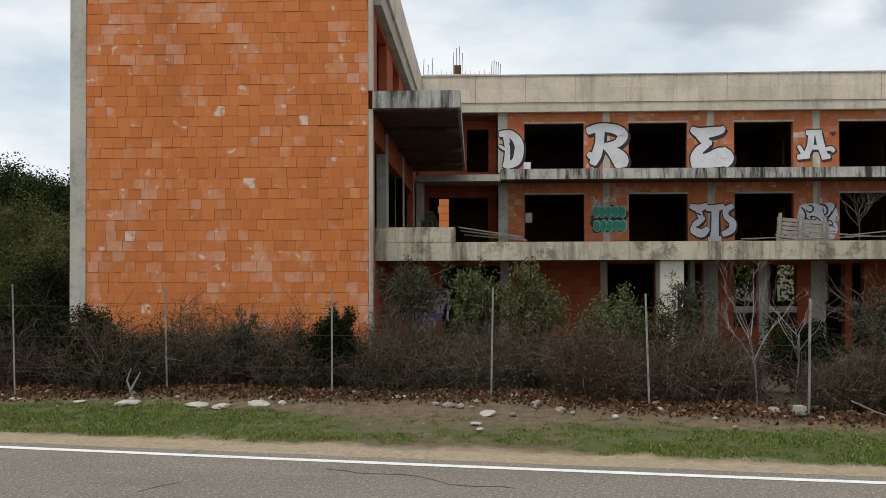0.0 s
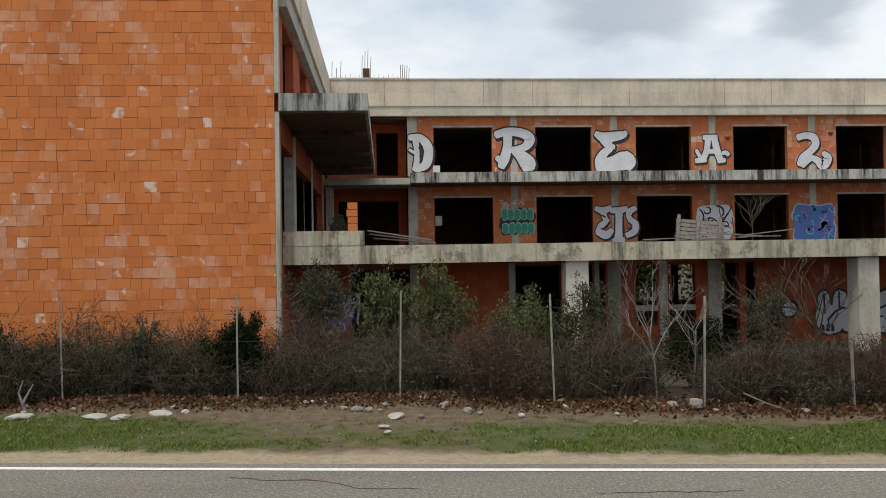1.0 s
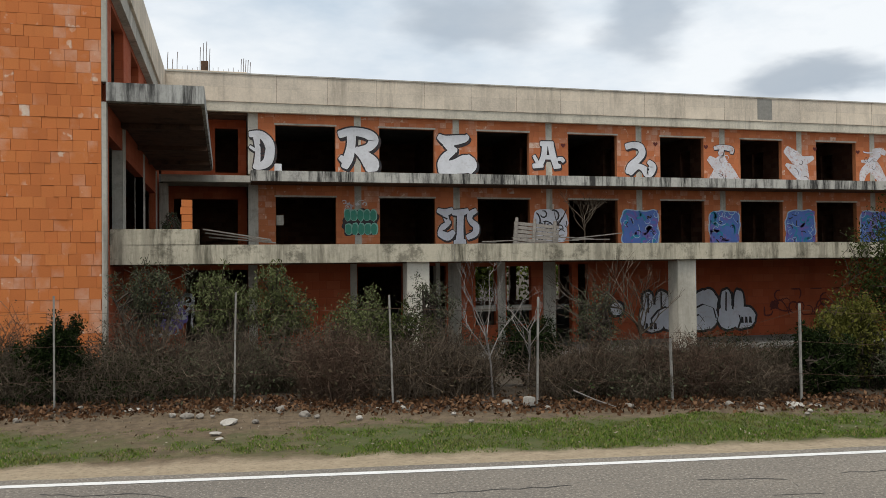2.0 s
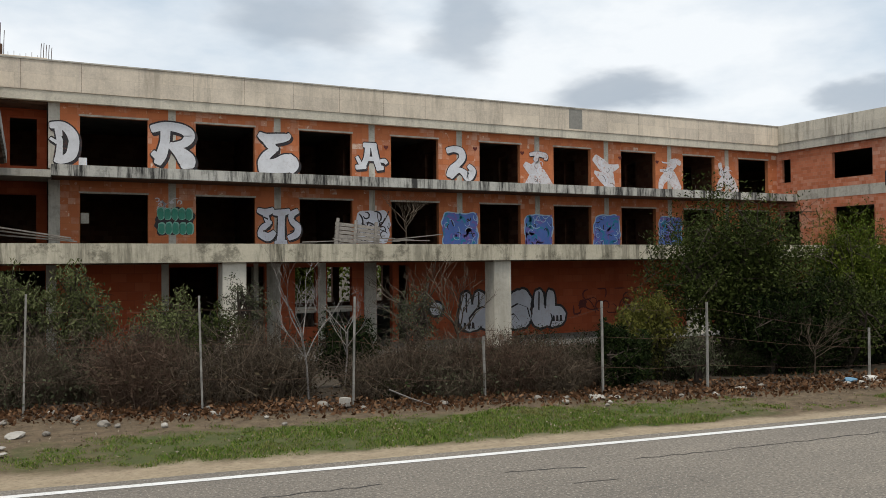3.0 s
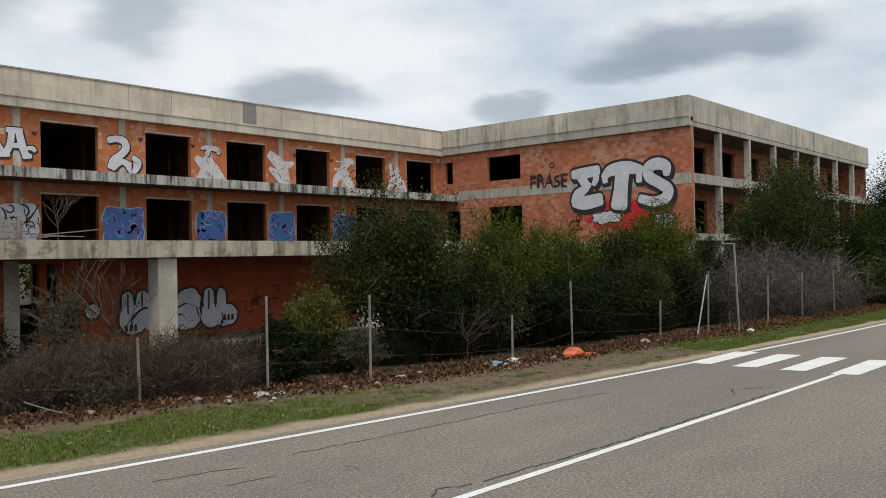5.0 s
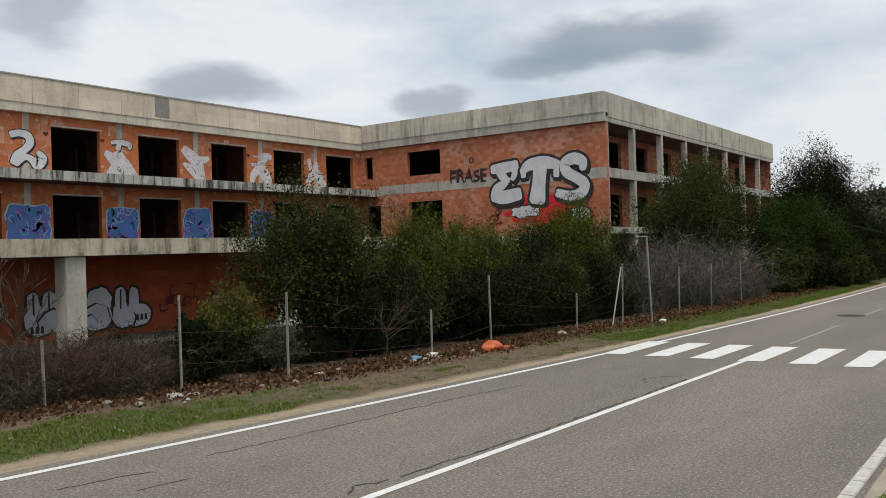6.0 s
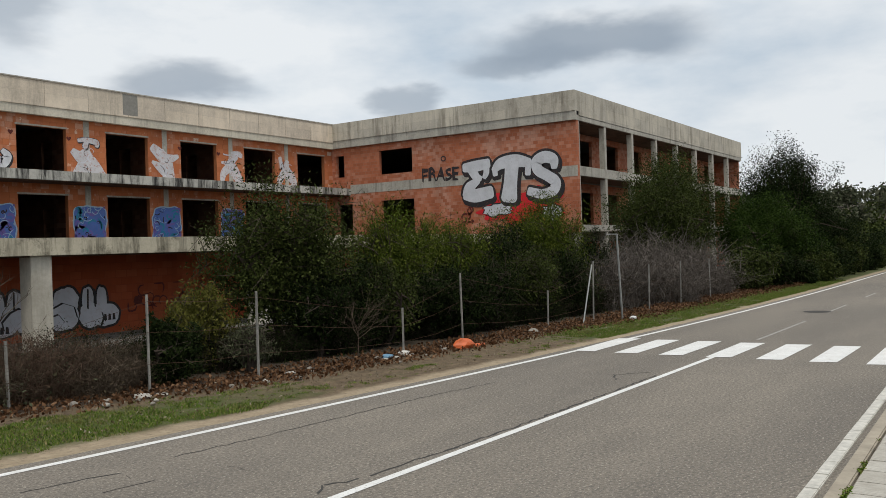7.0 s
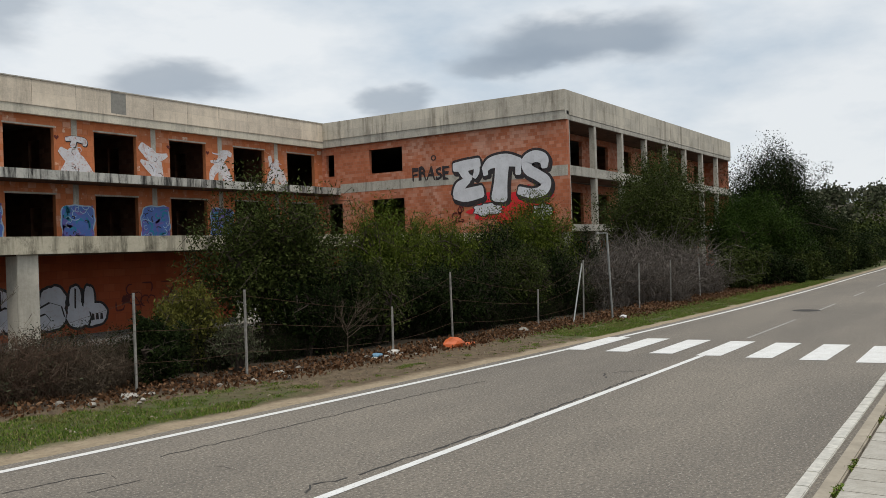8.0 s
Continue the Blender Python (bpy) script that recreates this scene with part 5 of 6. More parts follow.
def stroke_letter(plane, u0, z0, lines, label, fill, su=0.0119, sz=0.0123, rim=0.075, drop=0.085, rim_mat=None, cuts=(), fat=1.0):
    """A sprayed letter drawn in fat strokes: black drop shadow, black rim, pale fill, and black cuts within."""
    root = None

    def layer(name, grow_by, du, dz, lift, mat, lines=lines, fat=fat):
        nonlocal root
        for i, line in enumerate(lines):
            pts, faces = [], []
            spine = fat_line([(u0 + a * su + du, z0 - b * sz + dz, w * 0.5 * fat * abs(su) + grow_by) for a, b, w in line])
            for k, (a, b, r) in enumerate(spine):
                n = len(pts)
                p, q = spine[max(k - 1, 0)], spine[min(k + 1, len(spine) - 1)]
                h = math.hypot(q[0] - p[0], q[1] - p[1]) or 1.0
                x, y = -(q[1] - p[1]) / h, (q[0] - p[0]) / h
                pts += [(a + x * r, b + y * r), (a - x * r, b - y * r)]
                if k:
                    faces.append((n - 2, n, n + 1, n - 1))
            thing = paint("graffiti" if root is None else name, plane, pts, faces, lift + 0.0003 * i, mat, root, thing=label)
            root = root or thing

    layer("letter_rim", rim, 0, 0, 0.004, rim_mat or M_BLACK)
    if drop:
        layer("letter_shadow", rim, math.copysign(drop * 0.6, su), -drop, 0.002, M_BLACK)
    layer("letter_fill", 0, 0, 0, 0.007, fill)
    layer("letter_cut", 0, 0, 0, 0.0105, M_BLACK, cuts, 1.0)
    return root


# u and z run in hundredths of the letter from its upper left corner, with the stroke's width
stroke_letter("f", 1.27, 8.36, [[(6, 12, 30), (46, 12, 36), (76, 30, 46), (82, 52, 48), (72, 78, 46), (40, 90, 34), (22, 88, 30)], [(30, 20, 32), (35, 52, 26), (31, 86, 32)], [(4, 42, 14), (24, 50, 16)]], "big white sprayed bubble letter D with black outline", M_WHITE, 0.0113, 0.0185, 0.06, 0.07, fat=0.8, cuts=[[(46, 36, 12), (56, 46, 18), (50, 60, 12)]])
stroke_letter("f", 5.20, 8.60, [[(12, 24, 24), (52, 14, 26), (104, 20, 30), (128, 38, 34), (112, 62, 26), (78, 70, 18)], [(52, 22, 30), (50, 60, 28), (40, 98, 32), (28, 124, 24)], [(14, 96, 18), (40, 116, 26)], [(68, 70, 22), (94, 88, 36), (118, 112, 52), (122, 128, 44)]], "big white sprayed bubble letter R with black outline", M_WHITE, 0.0135, 0.0148, 0.07, 0.085, fat=1.06)
stroke_letter("f", 9.90, 8.50, [[(14, 16, 20), (40, 28, 34), (74, 26, 34), (110, 20, 26), (122, 12, 16)], [(44, 34, 36), (62, 56, 28), (78, 60, 16)], [(64, 64, 24), (38, 84, 30), (28, 108, 40), (22, 134, 24)], [(22, 122, 46), (70, 116, 50), (112, 106, 64), (142, 102, 42), (152, 102, 12)], [(120, 82, 24), (136, 108, 40), (128, 132, 22)]], "big white sprayed bubble letter E with black outline", M_WHITE, 0.0131, 0.0142, 0.07, 0.085, fat=1.04)
stroke_letter("f", 14.76, 8.20, [[(42, 10, 20), (92, 10, 22)], [(58, 14, 24), (52, 60, 24), (34, 98, 24)], [(84, 14, 26), (94, 60, 28), (108, 100, 26)], [(58, 64, 18), (94, 64, 18)], [(8, 100, 20), (46, 96, 20)], [(10, 60, 14), (24, 84, 16)], [(116, 70, 14), (132, 70, 18), (140, 78, 16)], [(100, 100, 22), (124, 98, 18)]], "white sprayed letter A with black outline", M_WHITE, rim=0.055, drop=0.06)
stroke_letter("f", 19.72, 8.30, [[(8, 14, 18), (30, 9, 18), (52, 14, 22), (58, 32, 22), (44, 50, 20), (22, 68, 22), (16, 86, 26)], [(18, 86, 22), (44, 70, 16), (62, 76, 20), (78, 88, 28), (93, 70, 22), (80, 56, 14)]], "white sprayed figure 2 with black outline", M_WHITE, 0.0172, 0.0178, 0.045, 0.06)
stroke_letter("f", 24.75, 8.30, [[(10, 14, 14), (40, 10, 18), (82, 16, 22), (84, 30, 16)], [(44, 14, 18), (36, 34, 22)]], "small faded white boxy figure with thin black outline", M_PALE, 0.0135, 0.0140, 0.025, 0.04)
for u, z, lines in ((24.5, 7.95, [[(4, 22, 18), (30, 40, 34), (60, 52, 40)], [(42, 24, 34), (38, 58, 44), (16, 82, 30)], [(60, 50, 34), (78, 76, 36), (96, 88, 22)]]),
                    (29.05, 8.25, [[(10, 8, 26), (34, 26, 36), (56, 46, 40), (66, 70, 32), (70, 96, 30)], [(36, 34, 26), (72, 36, 24), (98, 28, 12)], [(8, 50, 10), (32, 64, 26), (56, 82, 30)]]),
                    (33.80, 8.35, [[(52, 10, 14), (74, 8, 18), (92, 14, 16)], [(70, 18, 20), (48, 38, 30), (58, 62, 40), (84, 96, 30)], [(10, 40, 8), (36, 42, 14)], [(46, 50, 30), (18, 72, 26), (10, 96, 18)]]),
                    (38.42, 8.35, [[(16, 8, 16), (22, 30, 16), (20, 44, 12)], [(50, 18, 18), (46, 44, 32), (66, 70, 38), (88, 98, 26)], [(42, 52, 30), (18, 76, 28), (10, 98, 20)]])):
    root = stroke_letter("f", u, z, lines, "faded half-washed white spray paint figure on the blocks", M_PALE, 0.0185, 0.0185, 0.0, 0.0, M_PALE)
    strokes("f", u + 0.3, z - 1.7, u + 1.5, z - 0.2, int(u), 5, 0.05, M_GREY, root, 0.010, 0.7)
    strokes("f", u + 0.3, z - 1.7, u + 1.5, z - 0.2, int(u) + 5, 4, 0.028, M_BLACK, root, 0.011, 0.5)
# little hearts
for u, z in ((16.42, 8.02), (21.48, 8.22), (24.38, 8.15), (31.0, 8.2), (33.75, 8.1)):
    pts = [(u + 0.13 * 16 * math.sin(t) ** 3 / 16, z + 0.13 * (13 * math.cos(t) - 5 * math.cos(2 * t) - 2 * math.cos(3 * t) - math.cos(4 * t)) / 16) for t in (2 * math.pi * i / 24 for i in range(24))]
    v, f = fan(pts)
    paint("heart", "f", v, f, 0.003, M_TAG, thing="small dark red sprayed heart on the blocks")

# middle floor
root = paint("graffiti", "f", *fan(blob(5.40, 3.48, 7.18, 4.86, 3, 0.2)), 0.003, M_BLACK, thing="two rows of green bubble letters with pale rims")
for row in range(2):
    for i in range(5):
        u, z = 5.70 + 0.30 * i + 0.04 * row, 4.53 - 0.64 * row
        paint("bubble_rim", "f", *fan(blob(u - 0.19, z - 0.31, u + 0.19, z + 0.31, i + 7 * row, 0.15, 20, 2.3)), 0.006, M_LGREEN, root)
        paint("bubble", "f", *fan(blob(u - 0.165, z - 0.285, u + 0.125, z + 0.25, i + 7 * row, 0.15, 20, 2.3)), 0.009, M_GREEN, root)
root = paint("graffiti", "f", *fan(blob(6.0, 4.95, 6.3, 5.1, 5, 0.5)), 0.003, M_PALE, thing="thin grey scribble over the green letters")
strokes("f", 5.45, 4.7, 6.6, 5.2, 12, 12, 0.05, M_PALE, root, 0.0045, 0.45)
for a, b, k in ((14.75, 16.65, 10),):
    root = paint("graffiti", "f", *fan(blob(a, 3.15, b, 4.95, k, 0.14)), 0.003, M_GREY, thing="grey and black sprayed letters on the block pier")
    strokes("f", a + 0.1, 3.25, b - 0.1, 4.85, k, 16, 0.07, M_BLACK, root, 0.0115, 0.8)
stroke_letter("f", 9.90, 4.98, [[(8, 14, 24), (36, 20, 36), (62, 12, 26)], [(34, 24, 30), (44, 48, 26), (54, 50, 18)], [(46, 54, 24), (26, 66, 32), (16, 84, 32)], [(14, 84, 34), (44, 94, 42), (66, 80, 26)], [(66, 20, 28), (98, 20, 34), (122, 14, 24)], [(94, 26, 38), (92, 70, 36), (90, 116, 46)], [(72, 112, 26), (110, 110, 26)], [(154, 14, 26), (132, 26, 32), (134, 46, 28), (154, 62, 34), (150, 84, 34), (122, 96, 28)]], "grey sprayed letters ETS with thick black outline on the block pier", M_GREY, 0.0128, 0.0155, 0.05, 0.05, fat=0.72, cuts=[[(28, 34, 5), (42, 40, 6)], [(26, 76, 5), (44, 72, 6), (54, 66, 3)], [(78, 40, 5), (76, 90, 5)], [(108, 40, 5), (112, 88, 5)], [(140, 36, 4), (150, 44, 5)], [(126, 76, 4), (140, 74, 5)]])
for i, (a, b) in enumerate(((19.45, 21.68), (24.45, 26.35), (29.02, 31.0), (33.75, 35.65))):
    pts = blob(a, 3.0, b, 4.92, 20 + i, 0.10, 60, 7)
    root = paint("graffiti", "f", *fan(pts), 0.003, M_LBLUE, thing="blue and lilac sprayed panel with pale blue rim")
    paint("panel_fill", "f", *fan(grown(pts, -0.07)), 0.006, M_BLUE, root)
    strokes("f", a + 0.15, 3.1, b - 0.15, 4.8, 30 + i, 12, 0.14, M_LILAC, root, 0.0085, 0.8)
    strokes("f", a + 0.15, 3.1, b - 0.15, 4.8, 40 + i, 9, 0.12, M_TEAL, root, 0.0098, 0.55)
    strokes("f", a + 0.15, 3.1, b - 0.15, 4.8, 50 + i, 12, 0.035, M_LBLUE, root, 0.011, 0.6)
    strokes("f", a + 0.15, 3.1, b - 0.15, 4.8, 70 + i, 8, 0.05, M_BLACK, root, 0.012, 0.35)

# ground floor: silver bubble letters, in three lobes each
bub = [(13.50, -0.12, 14.55, 0.85, 2.2), (13.62, 0.45, 14.05, 1.30, 2.4), (14.1, 0.45, 14.62, 1.30, 2.4), (14.3, -0.12, 15.3, 0.9, 2.2), (14.55, 0.5, 15.1, 1.28, 2.4),
       (15.35, -0.12, 16.5, 0.85, 2.2), (15.55, 0.4, 16.5, 1.32, 2.2), (16.45, -0.12, 17.3, 0.8, 2.2), (16.55, 0.4, 17.02, 1.30, 2.4), (17.08, 0.4, 17.5, 1.28, 2.4), (16.9, -0.10, 17.96, 0.72, 2.2), (12.45, 0.48, 12.95, 0.95, 2.0)]
root = paint("graffiti", "g", *fan(grown(blob(*bub[0][:4], 1, 0.1, 30, bub[0][4]), 0.07)), 0.003, M_BLACK, thing="silver-grey bubble letters with thick black outline")
for i, b in enumerate(bub):
    pts = blob(*b[:4], i, 0.10, 30, b[4])
    if i:
        paint("bubble_outline", "g", *fan(grown(pts, 0.075)), 0.0032 + 0.0001 * i, M_BLACK, root)
for i, b in enumerate(bub):
    paint("bubble_fill", "g", *fan(grown(blob(*b[:4], i, 0.10, 30, b[4]), -0.012)), 0.006 + 0.0002 * i, M_GREY, root)
for pts in (((14.5, 0.75), (14.2, 0.62), (13.95, 0.35), (14.0, 0.1)), ((14.3, 0.72), (14.8, 0.70), (15.2, 0.6)), ((15.5, 0.62), (15.9, 0.8), (16.3, 0.66), (16.4, 0.3)), ((15.4, 0.35), (15.75, 0.45), (15.95, 0.2)), ((13.85, 0.55), (13.84, 0.95), (13.85, 1.2)), ((14.33, 0.7), (14.33, 1.25)), ((16.78, 0.55), (16.8, 1.2)), ((17.05, 0.6), (17.04, 1.2)), ((17.25, -0.05), (17.35, 0.2), (17.3, 0.4))):
    v = []
    for p in pts:
        v += [(p[0] - 0.03, p[1] + 0.02), (p[0] + 0.03, p[1] - 0.02)]
    paint("letter_line", "g", v, [(2 * k, 2 * k + 1, 2 * k + 3, 2 * k + 2) for k in range(len(pts) - 1)], 0.0095, M_BLACK, root)
for i, (u, z) in enumerate(((13.72, 0.0), (17.35, 0.12))):
    for k in range(3):
        paint("tag_bar", "g", [(u + 0.16 * k, z), (u + 0.16 * k + 0.12, z), (u + 0.16 * k + 0.10, z + 0.2), (u + 0.16 * k + 0.02, z + 0.22)], [(0, 1, 2, 3)], 0.0105, M_BLACK, root)
rootm = paint("graffiti", "g", *fan(blob(18.5, 0.5, 18.9, 0.9, 3, 0.4)), 0.003, M_TAG, thing="dark red scribbled tags on the red wall")
strokes("g", 18.3, 0.35, 22.3, 1.25, 91, 26, 0.055, M_TAG, rootm, 0.005, 0.8)
root = paint("graffiti", "g", *fan(blob(-1.9, 0.2, -0.7, 1.6, 9, 0.5, 40, 2.0)), 0.003, M_LILAC, thing="violet and grey sprayed figure on the ground floor wall")
strokes("g", -1.9, 0.3, -0.7, 1.5, 93, 12, 0.09, M_GREY, root, 0.006, 0.7)

# far wing side: big letters, red base, and a tag
stroke_letter("r", 27.900, 7.280, [[(25, 25, 40), (80, 22, 50), (150, 12, 44)], [(140, 10, 30), (140, 60, 30), (128, 90, 22)], [(60, 30, 46), (85, 80, 40), (110, 95, 24)], [(95, 105, 30), (50, 140, 50), (30, 185, 40)], [(25, 185, 40), (80, 190, 60), (160, 175, 56)], [(180, 55, 30), (215, 20, 50), (290, 12, 56), (355, 30, 40)], [(182, 40, 26), (186, 80, 26)], [(350, 30, 28), (348, 90, 28)], [(272, 20, 70), (262, 120, 66), (252, 215, 80)], [(474, 66, 30), (470, 24, 46), (430, 6, 50), (392, 28, 50), (398, 74, 48), (440, 108, 46), (478, 146, 48), (466, 190, 46), (416, 206, 42), (352, 186, 36)]], "big white sprayed letters ETS with thick black outline", M_WHITE, -0.01355, 0.01060, 0.15, 0.16)
root = paint("graffiti", "r", *fan(blob(27.0, 3.4, 20.35, 5.5, 14, 0.4, 60, 2.6)), 0.001, M_REDS, thing="red and white sprayed shapes under the big letters")
for i, (a, z0, b, z1) in enumerate(((26.4, 3.95, 24.2, 4.72), (22.4, 3.5, 21.0, 4.5))):
    p = blob(a, z0, b, z1, 23 + i, 0.28, 40, 2.2)
    paint("white_shape", "r", *fan(grown(p, 0.09)), 0.0025, M_BLACK, root)
    paint("white_shape", "r", *fan(p), 0.0035, M_WHITE, root)
strokes("r", 21.0, 3.8, 23.0, 5.6, 17, 14, 0.10, M_REDS, root, 0.0015, 0.9)
strokes("r", 26.9, 3.7, 27.9, 4.6, 18, 8, 0.12, M_TAG, root, 0.0015, 0.6)
vo, fo = text_shape("FRASE", 0.032)
lo, hi = vo.min(0), vo.max(0)
q = (vo - lo) / (hi - lo)
q = np.stack([30.75 - 2.75 * q[:, 0] + [0.16 * noise.noise((a * 5, c * 2, 0)) for a, c in q], 6.40 + 0.85 * q[:, 1] - 0.1 * q[:, 0] + [0.22 * noise.noise((a * 5, c * 2, 7)) for a, c in q]], 1)
paint("graffiti", "r", q, fo, 0.004, M_BLACK, thing="dark thin sprayed word FRASE beside the big letters")
ring = [(29.1 - 0.17 * math.cos(t) * k, 7.72 + 0.15 * math.sin(t) * k) for t in (2 * math.pi * i / 20 for i in range(20)) for k in (0.7, 1.15)]
paint("graffiti", "r", ring, [(2 * i, 2 * i + 1, (2 * i + 3) % 40, (2 * i + 2) % 40) for i in range(20)], 0.004, M_BLACK, thing="small dark sprayed ring on the blocks")

# ---------------------------------------------------------------- things on and round the building
pal = empty("pallet", "broken grey wooden pallet leaning on the terrace", "pallet")
pal.matrix_basis = pose(9.35, 25.9, 2.83, -14, 6, -12)
for i in range(6):
    part("slat", boxes((0, 0, 0.05 + 0.135 * i, 1.5, 0.022, 0.16 + 0.135 * i)), M_WOOD, pal)
for x in (0.02, 0.62, 1.3):
    part("post", boxes((x, -0.09, 0.0, x + 0.10, -0.001, 0.96), bevel=0.008), M_WOOD, pal)
rnd = random.Random(3)
for i in range(12):
    b = boxes((0, 0, 0, rnd.uniform(0.6, 1.5), 0.08, 0.03))
    o = obj("board", b, M_WOOD, "loose grey weathered board on the terrace", "board", "loose boards on the terrace")
    o.matrix_basis = pose(8.4 + rnd.uniform(-0.6, 2.6), 24.0 + rnd.uniform(-0.5, 1.4), 2.84 + 0.022 * i, 0, rnd.uniform(-7, 2), rnd.uniform(-30, 30))
for i, (x, z, ry) in enumerate(((-0.35, 3.22, 9), (-0.30, 3.13, 7.5), (-0.2, 3.02, 5))):
    o = obj("plank", boxes((0, 0, 0, 1.75, 0.11, 0.035)), M_WOOD, "long grey plank sloping off the terrace parapet", "plank", "planks by the parapet")
    o.matrix_basis = pose(x, 22.6 + 0.15 * i, z, 0, ry, 2 * i)
stack = empty("block_stack", "small stack of orange hollow blocks on the parapet", "bricks")
for i in range(4):
    part("block", boxes((-0.86 - 0.03 * (i == 2), 22.22, 3.222 + 0.19 * i, -0.60, 22.42, 3.405 + 0.19 * i), bevel=0.006), M_BLOCK, stack)
obj("white_box", boxes((2.32, 36.8, 6.352, 2.62, 37.05, 6.66), bevel=0.01), plain("white_card", (0.82, 0.82, 0.82), 0.6), "small white box on the balcony edge", "box")
obj("meter_box", boxes((2.46, YF - 0.06, 4.05, 2.78, YF + 0.2, 4.5), bevel=0.01), M_CONC, "small grey meter box at the opening", "box")
grow("weed", "grey-green weed growing on the terrace parapet", "plant", -1.15, 23.0, 0.95, 0.3, M_GREYG, M_BARK, 77, 900, 0.07, 0.05, 30, 2, 0.3, ground=2.82, kind_thin=True)
for i, (x, n) in enumerate(((-2.0, 3), (1.15, 5), (-0.62, 4))):
    root = empty("rebar", "rusty reinforcing bars standing up from the roof", "rebar", "reinforcing bars on the roof")
    if i == 2:
        part("stub", boxes((x - 0.16, YF + 0.0, 10.8, x + 0.16, YF + 0.3, 11.35)), M_SOFF, root)
    for k in range(n):
        bm = bmesh.new()
        h = random.Random(k + 9 * i).uniform(0.55, 0.95) + (0.55 if i == 2 else 0)
        xx = x - 0.2 + 0.4 * k / max(1, n - 1)
        tube(bm, [(xx, YF + 0.1 + 0.05 * k, 10.7), (xx + 0.01, YF + 0.1 + 0.05 * k, 10.8 + h * 0.6), (xx + 0.03, YF + 0.1 + 0.05 * k, 10.8 + h)], 0.014, 5)
        part("bar", bm, M_RUST, root)
root = empty("rebar_row", "low row of thin rusty bars along the roof edge", "rebar")
for k in range(14):
    bm = bmesh.new()
    tube(bm, [(-1.8 + 0.22 * k, YF + 0.2, 10.7), (-1.8 + 0.22 * k, YF + 0.2, 11.05 + 0.05 * (k % 3))], 0.009, 5)
    part("bar", bm, M_RUST, root)
obj("roof_upstand", boxes((-2.2, YF - 0.02, 10.3, 1.2, YF + 0.25, 10.92)), M_PARA, "low rendered upstand on the roof", "parapet", kind="structure")
obj("canopy_rubble", boxes((-1.9, 23.0, 6.77, -1.2, 23.5, 6.86), (-1.3, 23.2, 6.77, -0.6, 23.6, 6.83), bevel=0.02), M_SOFF, "dark rubble on the balcony slab", "rubble")

# ---------------------------------------------------------------- fence
fence = empty("fence", "wire fence on thin weathered steel posts", "fence")
POSTS = [(-10.8, 14.7, 1.8), (-7.88, 14.1, 1.95), (-5.45, 14.72, 1.85), (-2.39, 14.2, 1.85), (0.34, 14.28, 1.85), (2.80, 13.2, 1.80), (5.0, 12.5, 1.75), (7.17, 12.1, 1.05), (9.12, 11.5, 1.60), (10.92, 10.92, 1.55), (14.37, 10.36, 1.0), (16.35, 10.2, 1.62), (20.2, 10.05, 1.0), (22.05, 9.6, 1.7), (25.8, 9.4, 1.5), (28.5, 9.3, 1.5), (31.5, 9.2, 1.5)]
rnd = random.Random(8)
for x, y, h in POSTS:
    bm = boxes((-0.015, -0.005, -0.2, 0.015, 0.0, h), (-0.015, 0.0, -0.2, -0.010, 0.028, h))
    o = part("post", bm, plain("post_steel", (0.34, 0.32, 0.285), 0.75, 0.2, 0.6, 5) if x == -10.8 else bpy.data.materials["post_steel"], fence)
    o.matrix_basis = pose(x, y, 0, rnd.uniform(-1.2, 1.2), rnd.uniform(-1.5, 1.5), rnd.uniform(-15, 15))
for (a, b, h0), (c, d, h1) in zip(POSTS, POSTS[1:]):
    for k in (0.93, 0.62, 0.3):
        z0, z1 = k * min(h0, 1.7), k * min(h1, 1.7)
        bm = bmesh.new()
        tube(bm, [(a, b, z0), ((a + c) / 2, (b + d) / 2, (z0 + z1) / 2 - 0.04), (c, d, z1)], 0.0028, 4)
        part("wire", bm, M_RUST, fence)
bm = bmesh.new()
tube(bm, [(22.75, 9.05, -0.1), (22.62, 9.05, 1.2), (22.5, 9.05, 2.42)], 0.028, 7)
tube(bm, [(22.5, 9.05, 2.42), (21.9, 9.1, 2.42)], 0.012, 5)
obj("pole", bm, M_STEEL, "thin leaning grey steel pole on the verge", "pole")
bm = bmesh.new()
tube(bm, [(21.3, 9.6, -0.1), (22.05, 9.62, 1.6)], 0.02, 6)
obj("brace", bm, M_STEEL, "slanting steel brace against the fence post", "brace")


# ---------------------------------------------------------------- litter and stones
def stone(seed, size, flat=0.6):
    rnd = random.Random(seed)
    bm = bmesh.new()
    bmesh.ops.create_icosphere(bm, subdivisions=2, radius=1)
    for v in bm.verts:
        k = 1 + 0.35 * noise.noise(v.co * 1.3 + Vector((seed * 7.3, 0, 0))) + 0.12 * noise.noise(v.co * 4 + Vector((0, seed, 0)))
        v.co = Vector((v.co.x * size[0], v.co.y * size[1], v.co.z * size[2])) * k
    return bm


